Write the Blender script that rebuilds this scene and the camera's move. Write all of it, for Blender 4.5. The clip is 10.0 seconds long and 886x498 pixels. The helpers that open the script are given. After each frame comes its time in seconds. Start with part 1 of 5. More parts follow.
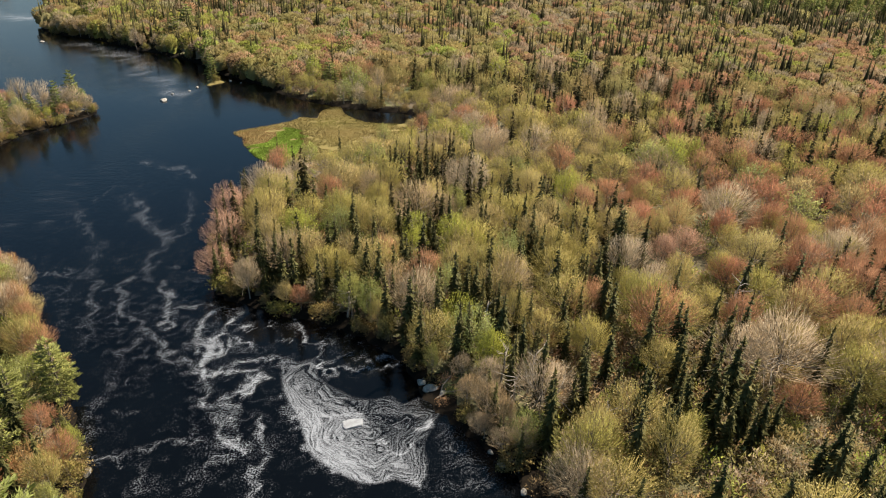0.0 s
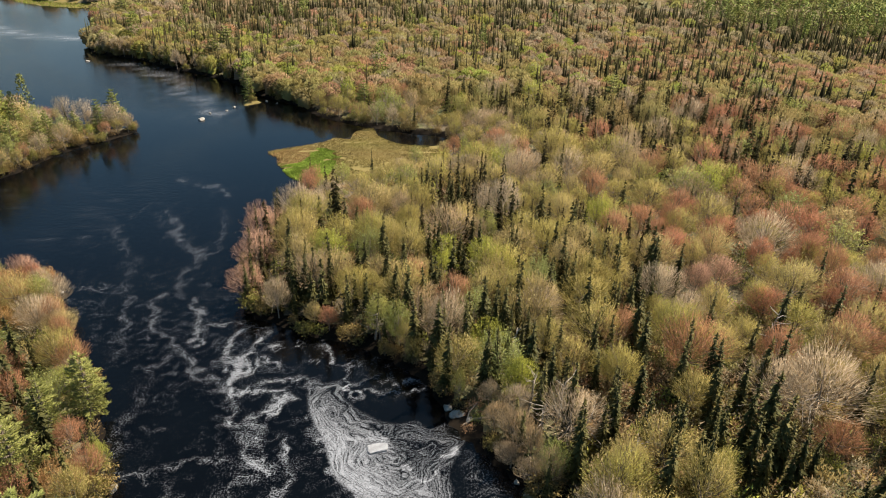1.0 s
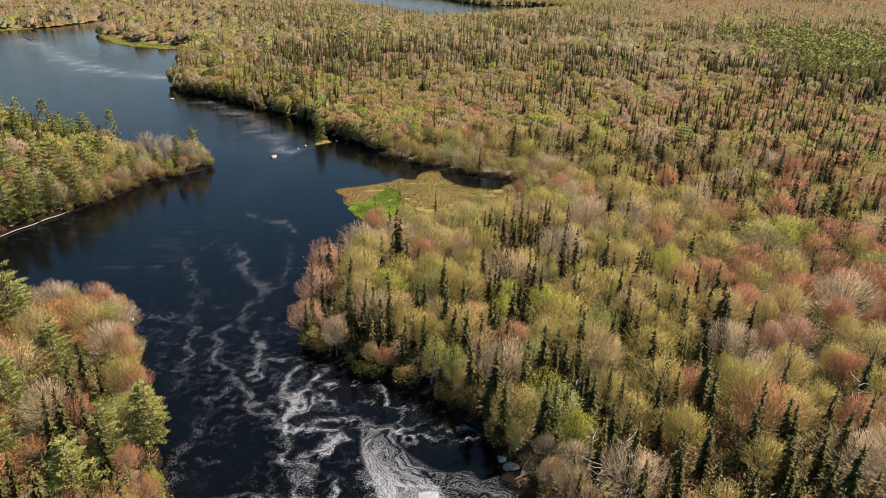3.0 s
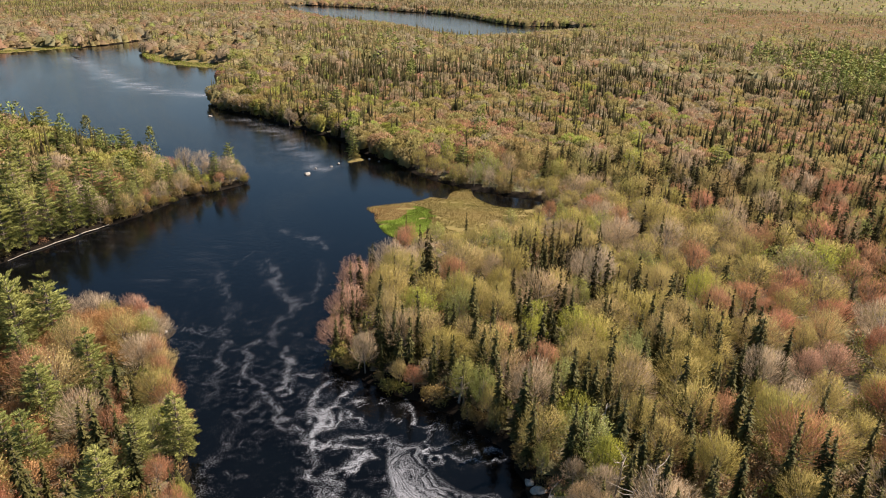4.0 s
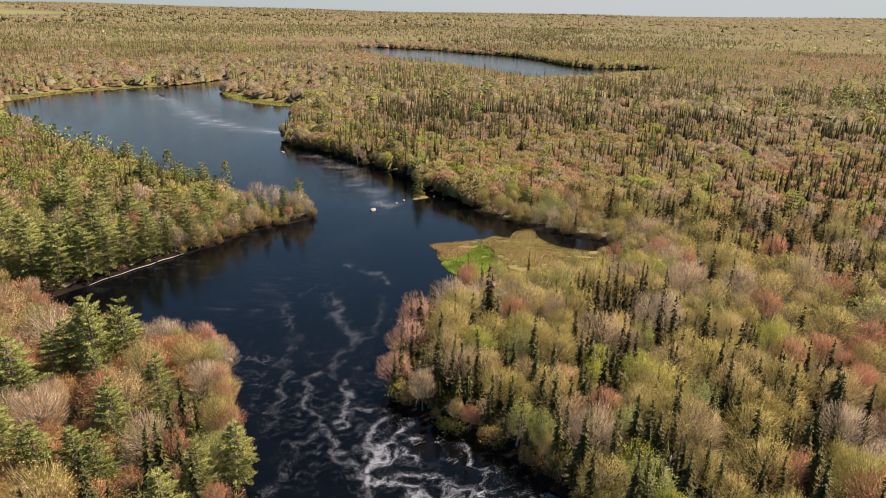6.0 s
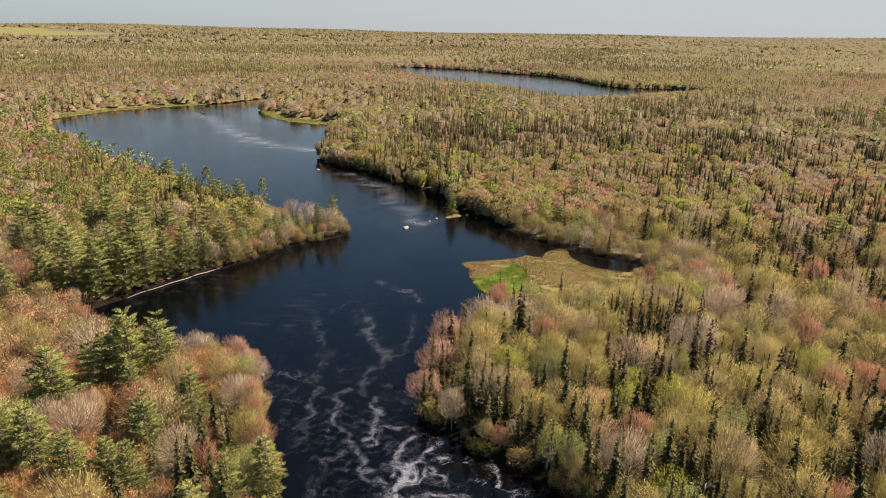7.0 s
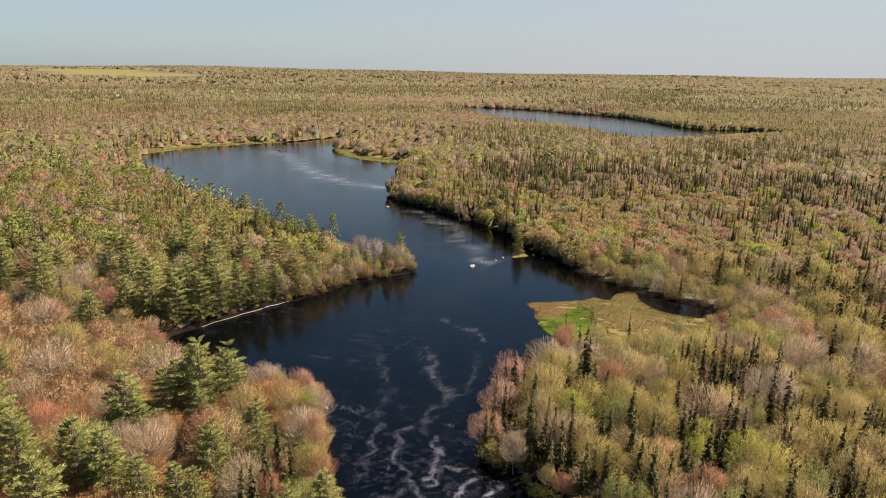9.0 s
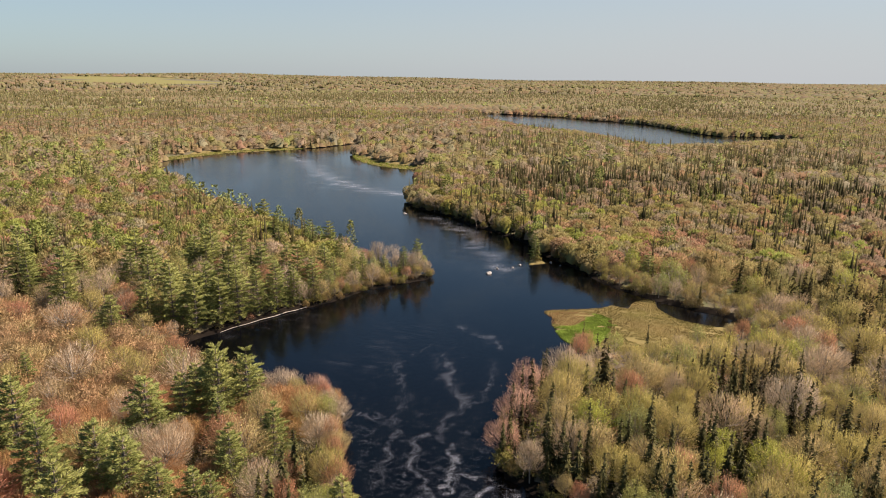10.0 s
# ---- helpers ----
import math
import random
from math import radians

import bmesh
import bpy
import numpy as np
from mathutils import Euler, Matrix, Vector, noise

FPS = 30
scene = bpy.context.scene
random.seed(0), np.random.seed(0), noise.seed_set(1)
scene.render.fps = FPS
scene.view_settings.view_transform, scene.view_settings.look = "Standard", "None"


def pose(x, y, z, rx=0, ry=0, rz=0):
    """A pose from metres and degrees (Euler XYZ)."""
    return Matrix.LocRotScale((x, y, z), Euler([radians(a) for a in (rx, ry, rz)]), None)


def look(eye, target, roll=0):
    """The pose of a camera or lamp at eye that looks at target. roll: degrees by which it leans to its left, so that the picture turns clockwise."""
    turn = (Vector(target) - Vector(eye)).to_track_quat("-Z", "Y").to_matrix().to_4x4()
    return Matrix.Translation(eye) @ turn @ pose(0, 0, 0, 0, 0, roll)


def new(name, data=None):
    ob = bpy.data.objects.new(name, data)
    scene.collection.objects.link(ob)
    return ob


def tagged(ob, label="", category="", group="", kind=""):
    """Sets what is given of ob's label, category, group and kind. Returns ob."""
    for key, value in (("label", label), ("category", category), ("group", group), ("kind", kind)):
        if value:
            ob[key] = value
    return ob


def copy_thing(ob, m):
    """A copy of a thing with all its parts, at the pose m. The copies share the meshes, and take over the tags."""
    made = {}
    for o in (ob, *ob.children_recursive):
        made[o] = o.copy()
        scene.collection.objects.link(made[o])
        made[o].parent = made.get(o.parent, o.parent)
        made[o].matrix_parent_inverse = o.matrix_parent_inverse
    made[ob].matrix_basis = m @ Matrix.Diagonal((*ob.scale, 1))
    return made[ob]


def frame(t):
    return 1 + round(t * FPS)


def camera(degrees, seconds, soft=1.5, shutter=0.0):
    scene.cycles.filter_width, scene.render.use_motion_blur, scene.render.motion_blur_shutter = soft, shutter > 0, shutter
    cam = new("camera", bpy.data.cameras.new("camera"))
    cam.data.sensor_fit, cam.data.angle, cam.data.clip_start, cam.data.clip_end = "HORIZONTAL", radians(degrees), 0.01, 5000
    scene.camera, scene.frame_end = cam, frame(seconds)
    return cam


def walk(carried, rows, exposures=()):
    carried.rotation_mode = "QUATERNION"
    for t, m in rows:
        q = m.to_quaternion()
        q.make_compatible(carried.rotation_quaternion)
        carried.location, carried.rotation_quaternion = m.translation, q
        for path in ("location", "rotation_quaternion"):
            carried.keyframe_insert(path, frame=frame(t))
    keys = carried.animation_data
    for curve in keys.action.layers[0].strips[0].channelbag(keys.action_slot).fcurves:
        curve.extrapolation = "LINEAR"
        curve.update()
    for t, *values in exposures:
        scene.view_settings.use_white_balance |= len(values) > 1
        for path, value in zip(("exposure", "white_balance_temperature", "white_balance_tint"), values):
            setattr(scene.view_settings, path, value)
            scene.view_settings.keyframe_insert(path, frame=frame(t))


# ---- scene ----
cam = camera(66.21, 10.0, soft=1.0)
PATH = [
    (0.0, pose(0.00, 0.00, 60.00, 60.946, -1.180, 0.854)),
    (0.5, pose(-0.05, 0.40, 60.07, 61.821, -1.152, 2.284)),
    (1.0, pose(-0.05, 0.73, 60.12, 62.625, -1.099, 3.638)),
    (1.5, pose(-0.08, 1.05, 60.19, 63.456, -1.122, 5.091)),
    (2.0, pose(-0.14, 1.31, 60.24, 64.259, -1.153, 6.461)),
    (2.5, pose(-0.21, 1.51, 60.29, 65.135, -1.134, 7.893)),
    (4.0, pose(-0.28, 1.59, 60.39, 67.452, -1.038, 12.012)),
    (4.5, pose(-0.29, 1.56, 60.41, 68.266, -1.021, 13.423)),
    (5.0, pose(-0.29, 1.52, 60.41, 69.028, -0.966, 14.720)),
    (5.5, pose(-0.34, 1.52, 60.41, 69.812, -0.906, 16.120)),
    (7.0, pose(-0.17, 1.61, 60.38, 72.096, -0.791, 20.395)),
    (7.5, pose(-0.11, 1.57, 60.42, 72.897, -0.761, 21.923)),
    (8.0, pose(-0.06, 1.56, 60.50, 73.656, -0.770, 23.331)),
    (8.5, pose(-0.04, 1.54, 60.57, 74.446, -0.685, 24.919)),
    (9.0, pose(-0.06, 1.50, 60.64, 75.218, -0.687, 26.176)),
    (9.5, pose(-0.09, 1.49, 60.71, 75.643, -0.593, 27.014)),
    (10.0, pose(-0.10, 1.48, 60.76, 75.746, -0.571, 27.615)),
]
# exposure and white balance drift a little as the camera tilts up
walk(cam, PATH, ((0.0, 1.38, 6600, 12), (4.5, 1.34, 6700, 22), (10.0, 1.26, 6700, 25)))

# ---- light ----
SUN_AZ, SUN_EL = radians(52), radians(52)  # from north towards east
world = bpy.data.worlds.new("world")
scene.world = world
world.use_nodes = True
wn = world.node_tree
sky = wn.nodes.new("ShaderNodeTexSky")
sky.sky_type = "NISHITA"
sky.sun_disc = False
sky.sun_elevation, sky.sun_rotation = SUN_EL, SUN_AZ
sky.air_density, sky.dust_density, sky.ozone_density = 1.0, 1.0, 2.5
wn.nodes["Background"].inputs[1].default_value = 0.053
# a thin white veil of high haze, thickest low over the horizon
way = wn.nodes.new("ShaderNodeTexCoord")
split = wn.nodes.new("ShaderNodeSeparateXYZ")
wn.links.new(way.outputs["Generated"], split.inputs[0])
thick = wn.nodes.new("ShaderNodeMapRange")
thick.interpolation_type = "SMOOTHSTEP"
thick.inputs[1].default_value, thick.inputs[2].default_value, thick.inputs[3].default_value, thick.inputs[4].default_value = 0.0, 0.36, 0.92, 0.08
wn.links.new(split.outputs[2], thick.inputs[0])
veil = wn.nodes.new("ShaderNodeMix")
veil.data_type = "RGBA"
veil.inputs[7].default_value = (4.1, 4.68, 4.62, 1)
# the haze is brighter on the sun's side
toward = wn.nodes.new("ShaderNodeVectorMath")
toward.operation = "DOT_PRODUCT"
toward.inputs[1].default_value = (math.sin(SUN_AZ), math.cos(SUN_AZ), 0)
wn.links.new(way.outputs["Generated"], toward.inputs[0])
side = wn.nodes.new("ShaderNodeMapRange")
side.inputs[1].default_value, side.inputs[2].default_value, side.inputs[3].default_value, side.inputs[4].default_value = -0.6, 0.5, 0.55, 1.0
wn.links.new(toward.outputs["Value"], side.inputs[0])
amount = wn.nodes.new("ShaderNodeMath")
amount.operation = "MULTIPLY"
wn.links.new(thick.outputs[0], amount.inputs[0])
wn.links.new(side.outputs[0], amount.inputs[1])
wn.links.new(amount.outputs[0], veil.inputs[0])
clear = wn.nodes.new("ShaderNodeMix")
clear.data_type, clear.blend_type = "RGBA", "MULTIPLY"
clear.inputs[0].default_value, clear.inputs[7].default_value = 1.0, (0.56, 0.95, 1.0, 1)
wn.links.new(sky.outputs[0], clear.inputs[6])
wn.links.new(clear.outputs[2], veil.inputs[6])
wn.links.new(veil.outputs[2], wn.nodes["Background"].inputs[0])
sun = new("sun", bpy.data.lights.new("sun", "SUN"))
sun.data.energy, sun.data.angle, sun.data.color = 5.0, radians(0.5), (1.0, 0.90, 0.74)
sun.matrix_basis = look(Vector((math.sin(SUN_AZ) * math.cos(SUN_EL), math.cos(SUN_AZ) * math.cos(SUN_EL), math.sin(SUN_EL))) * 500, (0, 0, 0))

rng = np.random.default_rng(7)


# ---- materials ----
def material(name):
    m = bpy.data.materials.new(name)
    m.use_nodes = True
    t = m.node_tree
    return m, t, t.nodes, t.links, t.nodes["Principled BSDF"]


def ramp(nodes, stops):
    r = nodes.new("ShaderNodeValToRGB")
    els = r.color_ramp.elements
    while len(els) < len(stops):
        els.new(0.5)
    for e, (p, c) in zip(els, stops):
        e.position, e.color = p, (*c, 1)
    return r


def math_node(t, op, a, b=None, c=None, clamp=False):
    n = t.nodes.new("ShaderNodeMath")
    n.operation, n.use_clamp = op, clamp
    for i, v in enumerate((a, b, c)):
        if v is None:
            continue
        if isinstance(v, (int, float)):
            n.inputs[i].default_value = v
        else:
            t.links.new(v, n.inputs[i])
    return n.outputs[0]


def noise_node(t, vec, scale, detail=3.0, rough=0.55, out=0):
    n = t.nodes.new("ShaderNodeTexNoise")
    n.inputs["Scale"].default_value, n.inputs["Detail"].default_value, n.inputs["Roughness"].default_value = scale, detail, rough
    t.links.new(vec, n.inputs["Vector"])
    return n.outputs[out]


def mix_color(t, fac, a, b, kind="MIX"):
    n = t.nodes.new("ShaderNodeMix")
    n.data_type, n.blend_type = "RGBA", kind
    for sock, v in ((n.inputs[0], fac), (n.inputs[6], a), (n.inputs[7], b)):
        if isinstance(v, (int, float)):
            sock.default_value = v
        elif isinstance(v, tuple):
            sock.default_value = (*v, 1)
        else:
            t.links.new(v, sock)
    return n.outputs[2]


def leafy(name, stops, spread=0.5, through_light=0.3):
    """Foliage: one hue per tree out of the stops, lighter and darker from leaf to leaf."""
    m, t, nodes, links, bsdf = material(name)
    info, geo = nodes.new("ShaderNodeObjectInfo"), nodes.new("ShaderNodeNewGeometry")
    pick = math_node(t, "ADD", math_node(t, "MULTIPLY", info.outputs["Random"], 0.8), math_node(t, "MULTIPLY", geo.outputs["Random Per Island"], 0.2))
    hue = ramp(nodes, stops)
    links.new(pick, hue.inputs[0])
    light = math_node(t, "MULTIPLY_ADD", geo.outputs["Random Per Island"], spread, 1 - spread / 2)
    col = mix_color(t, 1.0, hue.outputs[0], light, "MULTIPLY")
    links.new(col, bsdf.inputs["Base Color"])
    bsdf.inputs["Roughness"].default_value = 0.75
    bsdf.inputs["Specular IOR Level"].default_value = 0.2
    tr = nodes.new("ShaderNodeBsdfTranslucent")
    links.new(col, tr.inputs[0])
    mx = nodes.new("ShaderNodeMixShader")
    mx.inputs[0].default_value = through_light
    links.new(bsdf.outputs[0], mx.inputs[1])
    links.new(tr.outputs[0], mx.inputs[2])
    links.new(mx.outputs[0], nodes["Material Output"].inputs[0])
    return m


def far_leafy(name, through_light):
    """Distant woods: each tree carries its own hue in the attribute 'tint'."""
    m, t, nodes, links, bsdf = material(name)
    at, geo = nodes.new("ShaderNodeAttribute"), nodes.new("ShaderNodeNewGeometry")
    at.attribute_name = "tint"
    fine = math_node(t, "ADD", math_node(t, "MULTIPLY", noise_node(t, geo.outputs["Position"], 2.6, 4, 0.75), 0.5), math_node(t, "MULTIPLY", noise_node(t, geo.outputs["Position"], 0.4, 3), 0.5))
    light = math_node(t, "ADD", math_node(t, "MULTIPLY", geo.outputs["Random Per Island"], 0.3), math_node(t, "ADD", fine, 0.35))
    col = mix_color(t, 1.0, at.outputs["Color"], light, "MULTIPLY")
    links.new(col, bsdf.inputs["Base Color"])
    bsdf.inputs["Roughness"].default_value = 0.9
    bsdf.inputs["Specular IOR Level"].default_value = 0.05
    tr = nodes.new("ShaderNodeBsdfTranslucent")
    links.new(col, tr.inputs[0])
    mx = nodes.new("ShaderNodeMixShader")
    mx.inputs[0].default_value = through_light
    links.new(bsdf.outputs[0], mx.inputs[1])
    links.new(tr.outputs[0], mx.inputs[2])
    links.new(mx.outputs[0], nodes["Material Output"].inputs[0])
    return m


def bark(name, light, dark):
    m, t, nodes, links, bsdf = material(name)
    co = nodes.new("ShaderNodeTexCoord").outputs["Object"]
    mp = nodes.new("ShaderNodeMapping")
    mp.inputs["Scale"].default_value = (6, 6, 1.2)
    links.new(co, mp.inputs[0])
    n = noise_node(t, mp.outputs[0], 2.0, 6)
    r = ramp(nodes, ((0.3, dark), (0.7, light)))
    links.new(n, r.inputs[0])
    links.new(r.outputs[0], bsdf.inputs["Base Color"])
    bsdf.inputs["Roughness"].default_value = 0.9
    return m


def stone(name, light, dark):
    m, t, nodes, links, bsdf = material(name)
    co = nodes.new("ShaderNodeTexCoord").outputs["Object"]
    n = noise_node(t, co, 1.4, 8, 0.65)
    r = ramp(nodes, ((0.35, dark), (0.65, light)))
    links.new(n, r.inputs[0])
    links.new(r.outputs[0], bsdf.inputs["Base Color"])
    bsdf.inputs["Roughness"].default_value = 0.85
    bump = nodes.new("ShaderNodeBump")
    bump.inputs["Strength"].default_value, bump.inputs["Distance"].default_value = 0.5, 0.1
    links.new(noise_node(t, co, 5.0, 6), bump.inputs["Height"])
    links.new(bump.outputs[0], bsdf.inputs["Normal"])
    return m


M_OLIVE = leafy("olive_maple_leaf", ((0.0, (0.41, 0.305, 0.13)), (0.3, (0.35, 0.30, 0.085)), (0.55, (0.43, 0.325, 0.155)), (0.8, (0.315, 0.29, 0.075)), (1.0, (0.40, 0.32, 0.11))), 0.85, 0.42)
M_RED = leafy("red_maple_bud", ((0.0, (0.38, 0.185, 0.098)), (0.4, (0.40, 0.225, 0.12)), (0.7, (0.40, 0.175, 0.105)), (1.0, (0.42, 0.26, 0.14))), 0.85, 0.38)
M_PINK = leafy("pink_maple_bud", ((0.0, (0.43, 0.262, 0.175)), (0.5, (0.45, 0.28, 0.195)), (1.0, (0.41, 0.24, 0.152))), 0.85, 0.35)
M_ALDER = leafy("alder_leaf", ((0.0, (0.204, 0.157, 0.0525)), (0.4, (0.265, 0.18, 0.0683)), (0.7, (0.184, 0.18, 0.042)), (1.0, (0.296, 0.18, 0.0945))), 0.5, 0.35)
M_BARE = leafy("bare_twig", ((0.0, (0.42, 0.315, 0.19)), (0.5, (0.46, 0.365, 0.25)), (1.0, (0.41, 0.29, 0.155))), 0.85, 0.38)
M_LIME = leafy("birch_leaf", ((0.0, (0.25, 0.275, 0.06)), (0.35, (0.34, 0.335, 0.055)), (0.6, (0.23, 0.255, 0.095)), (1.0, (0.31, 0.295, 0.08))), 0.85, 0.42)
M_SHRUB = leafy("shrub_bud", ((0.0, (0.375, 0.20, 0.085)), (0.5, (0.41, 0.235, 0.11)), (1.0, (0.37, 0.23, 0.085))), 0.6, 0.35)
M_SPRUCE = leafy("spruce_needle", ((0.0, (0.052, 0.052, 0.014)), (0.6, (0.078, 0.073, 0.020)), (1.0, (0.125, 0.105, 0.032))), 0.7, 0.14)
M_PINE = leafy("pine_needle", ((0.0, (0.14, 0.16, 0.042)), (0.5, (0.185, 0.20, 0.055)), (1.0, (0.235, 0.235, 0.068))), 0.7, 0.24)
M_FAR = far_leafy("distant_foliage", 0.35)
M_FAR_NEEDLES = far_leafy("distant_needles", 0.08)
M_BARK = bark("grey_brown_bark", (0.20, 0.16, 0.12), (0.07, 0.055, 0.04))
M_PALE = bark("pale_bark", (0.29, 0.245, 0.19), (0.13, 0.105, 0.08))
M_DRIFT = bark("bleached_wood", (0.42, 0.37, 0.31), (0.17, 0.14, 0.11))
M_STONE = stone("granite", (0.36, 0.33, 0.29), (0.16, 0.14, 0.12))
M_PALE_STONE = stone("bleached_granite", (0.30, 0.28, 0.25), (0.15, 0.135, 0.115))


# ---- the plan ----
def smooth_line(points, steps=4, closed=False):
    p = np.array(points, float)
    n, out = len(p), []
    for i in range(n if closed else n - 1):
        if closed:
            a, b, c, d = (p[(i + k) % n] for k in (-1, 0, 1, 2))
        else:
            a, b, c, d = p[max(i - 1, 0)], p[i], p[i + 1], p[min(i + 2, n - 1)]
        for s in np.arange(steps) / steps:
            out.append(0.5 * (2 * b + (c - a) * s + (2 * a - 5 * b + 4 * c - d) * s * s + (3 * b - a - 3 * c + d) * s ** 3))
    return np.array(out)


EAST_BANK = [(34, -260), (28, -60), (18, 20), (10, 53), (3, 62), (-2, 68), (-6, 76), (-14, 82), (-27, 87), (-36, 91), (-38, 96), (-41, 104),
             (-42, 113), (-41, 124), (-38, 136), (-40, 146)]
SEDGE_EDGE = [(-40, 147), (-44.5, 150), (-47.5, 154), (-50.5, 158.5), (-52, 163), (-55.5, 167), (-51.2, 170.7), (-43.4, 176.1), (-40.3, 180.5), (-36, 179.6), (-36, 186.1), (-31.7, 191.3), (-29.2, 184.9), (-25.8, 180.5), (-20.9, 177.2), (-14, 177)]
NORTH_BANK = [(-6, 178), (-12, 186), (-22, 188), (-36, 193), (-48, 200), (-60, 212), (-73, 221), (-87, 236), (-104, 248), (-121, 257), (-137, 268),
              (-156, 276), (-168, 286), (-173, 298), (-182, 322), (-202, 355), (-213, 385), (-216, 402), (-232, 394), (-263, 400), (-292, 421), (-311, 444),
              (-329, 483), (-376, 546)]
FAR_SHORE = [(-381, 543), (-364, 512), (-369, 473), (-381, 443), (-401, 400), (-403, 346), (-385, 322), (-340, 286)]
POINT_SHORE = [(-290, 256), (-250, 230), (-222, 221), (-197, 209), (-167, 194), (-153, 190), (-132, 183), (-118, 180), (-105, 181), (-98, 182), (-98, 176), (-107, 160),
               (-109, 148), (-115, 131), (-119.4, 115), (-121.4, 105), (-125, 97)]
WEST_BANK = [(-117, 98), (-108, 95), (-98, 91), (-88, 90), (-80, 94), (-72, 96), (-67, 91), (-59, 80), (-52, 71), (-44, 61), (-40, 54), (-38, 44),
             (-34, 15), (-30, -60), (-38, -260)]
RIVER = smooth_line(EAST_BANK + SEDGE_EDGE[1:] + NORTH_BANK + FAR_SHORE + POINT_SHORE + WEST_BANK, 4, True)
LAKE = smooth_line([(-490, 1064), (-362, 1056), (-284, 1008), (-182, 949), (-94, 815), (-37, 819), (17, 793), (14, 757), (-23, 701), (-50, 666), (-69, 631), (-108, 606), (-130, 620), (-148, 638), (-198, 697), (-258, 734), (-308, 781), (-406, 909)], 4, True)
SEDGE = smooth_line(SEDGE_EDGE + [(-8, 171), (-14, 159), (-25, 149), (-36, 144)], 3, True)
FAR_SEDGE = smooth_line([(-216, 402), (-232, 394), (-263, 400), (-292, 421), (-311, 444), (-296, 440), (-262, 416), (-228, 410)], 3, True)
WEST_SEDGE = smooth_line([(-403, 346), (-401, 400), (-381, 443), (-372, 460), (-384, 460), (-402, 432), (-416, 398), (-418, 340)], 3, True)

MEADOW = np.array([(-2638, 1693), (-2274, 1737), (-1974, 1940), (-2303, 2314), (-2987, 2478), (-3260, 2207)])


def inside(poly, x, y):
    c = np.zeros(x.shape, bool)
    for (x0, y0), (x1, y1) in zip(poly, np.roll(poly, -1, 0)):
        if y0 != y1:
            c ^= ((y0 > y) != (y1 > y)) & (x < (x1 - x0) * (y - y0) / (y1 - y0) + x0)
    return c


def edge_distance(poly, x, y):
    d = np.full(x.shape, 1e9)
    for (x0, y0), (x1, y1) in zip(poly, np.roll(poly, -1, 0)):
        ex, ey = x1 - x0, y1 - y0
        s = np.clip(((x - x0) * ex + (y - y0) * ey) / (ex * ex + ey * ey + 1e-9), 0, 1)
        d = np.minimum(d, (x - x0 - s * ex) ** 2 + (y - y0 - s * ey) ** 2)
    return np.sqrt(d)


def shore(x, y):
    """Metres from the nearest water, negative on it."""
    a, b = edge_distance(RIVER, x, y), edge_distance(LAKE, x, y)
    return np.minimum(np.where(inside(RIVER, x, y), -a, a), np.where(inside(LAKE, x, y), -b, b))


def hash2(i, j, k=0):
    v = np.sin(i * 127.1 + j * 311.7 + k * 74.7) * 43758.5453
    return v - np.floor(v)


def value_noise(x, y, size, k=0):
    x, y = np.asarray(x) / size, np.asarray(y) / size
    i, j = np.floor(x), np.floor(y)
    u, v = x - i, y - j
    u, v = u * u * (3 - 2 * u), v * v * (3 - 2 * v)
    return (hash2(i, j, k) * (1 - u) + hash2(i + 1, j, k) * u) * (1 - v) + (hash2(i, j + 1, k) * (1 - u) + hash2(i + 1, j + 1, k) * u) * v


def step(a, b, x):
    s = np.clip((x - a) / (b - a), 0, 1)
    return s * s * (3 - 2 * s)


def ground_height(x, y, d=None):
    x, y = np.asarray(x, float), np.asarray(y, float)
    d = shore(x, y) if d is None else d
    land = 0.35 + 1.1 * (1 - np.exp(-np.maximum(d, 0) / 5)) + 1.6 * step(10, 90, d) * value_noise(x, y, 45, 1) + 0.35 * step(2, 12, d) * value_noise(x, y, 7, 2)
    wet = inside(SEDGE, x, y) | inside(FAR_SEDGE, x, y) | inside(WEST_SEDGE, x, y)
    land = np.where(wet, 0.12 + 0.1 * value_noise(x, y, 6, 3), land)
    r = np.hypot(x, y)
    hills = step(1500, 4900, r) * (8 + 34 * value_noise(x, y, 1300, 4) + 12 * value_noise(x, y, 600, 5) + 26 * step(-500, -4000, x))
    bed = -0.9 * (1 - np.exp(-np.maximum(-d, 0) / 2.5)) - 0.15
    return np.where(d > 0.4, land, np.where(d < -0.6, bed, bed + (land - bed) * step(-0.6, 0.4, d))) + hills


# ---- meshes ----
def mesh_from(name, verts, faces, mats, tint=None, normals=None):
    me = bpy.data.meshes.new(name)
    v, f = np.asarray(verts, np.float32).reshape(-1, 3), np.asarray(faces, np.int32)
    k = f.shape[1]
    me.vertices.add(len(v))
    me.vertices.foreach_set("co", v.ravel())
    me.loops.add(f.size)
    me.loops.foreach_set("vertex_index", f.ravel())
    me.polygons.add(len(f))
    me.polygons.foreach_set("loop_start", np.arange(0, f.size, k, dtype=np.int32))
    me.update(calc_edges=True)
    if tint is not None:
        at = me.attributes.new("tint", "FLOAT_COLOR", "POINT")
        at.data.foreach_set("color", np.c_[tint, np.ones(len(tint))].astype(np.float32).ravel())
    if normals is not None:
        at = me.attributes.new("custom_normal", "FLOAT_VECTOR", "POINT")
        at.data.foreach_set("vector", np.asarray(normals, np.float32).ravel())
    for m in mats if isinstance(mats, (list, tuple)) else [mats]:
        me.materials.append(m)
    me.validate()
    return me


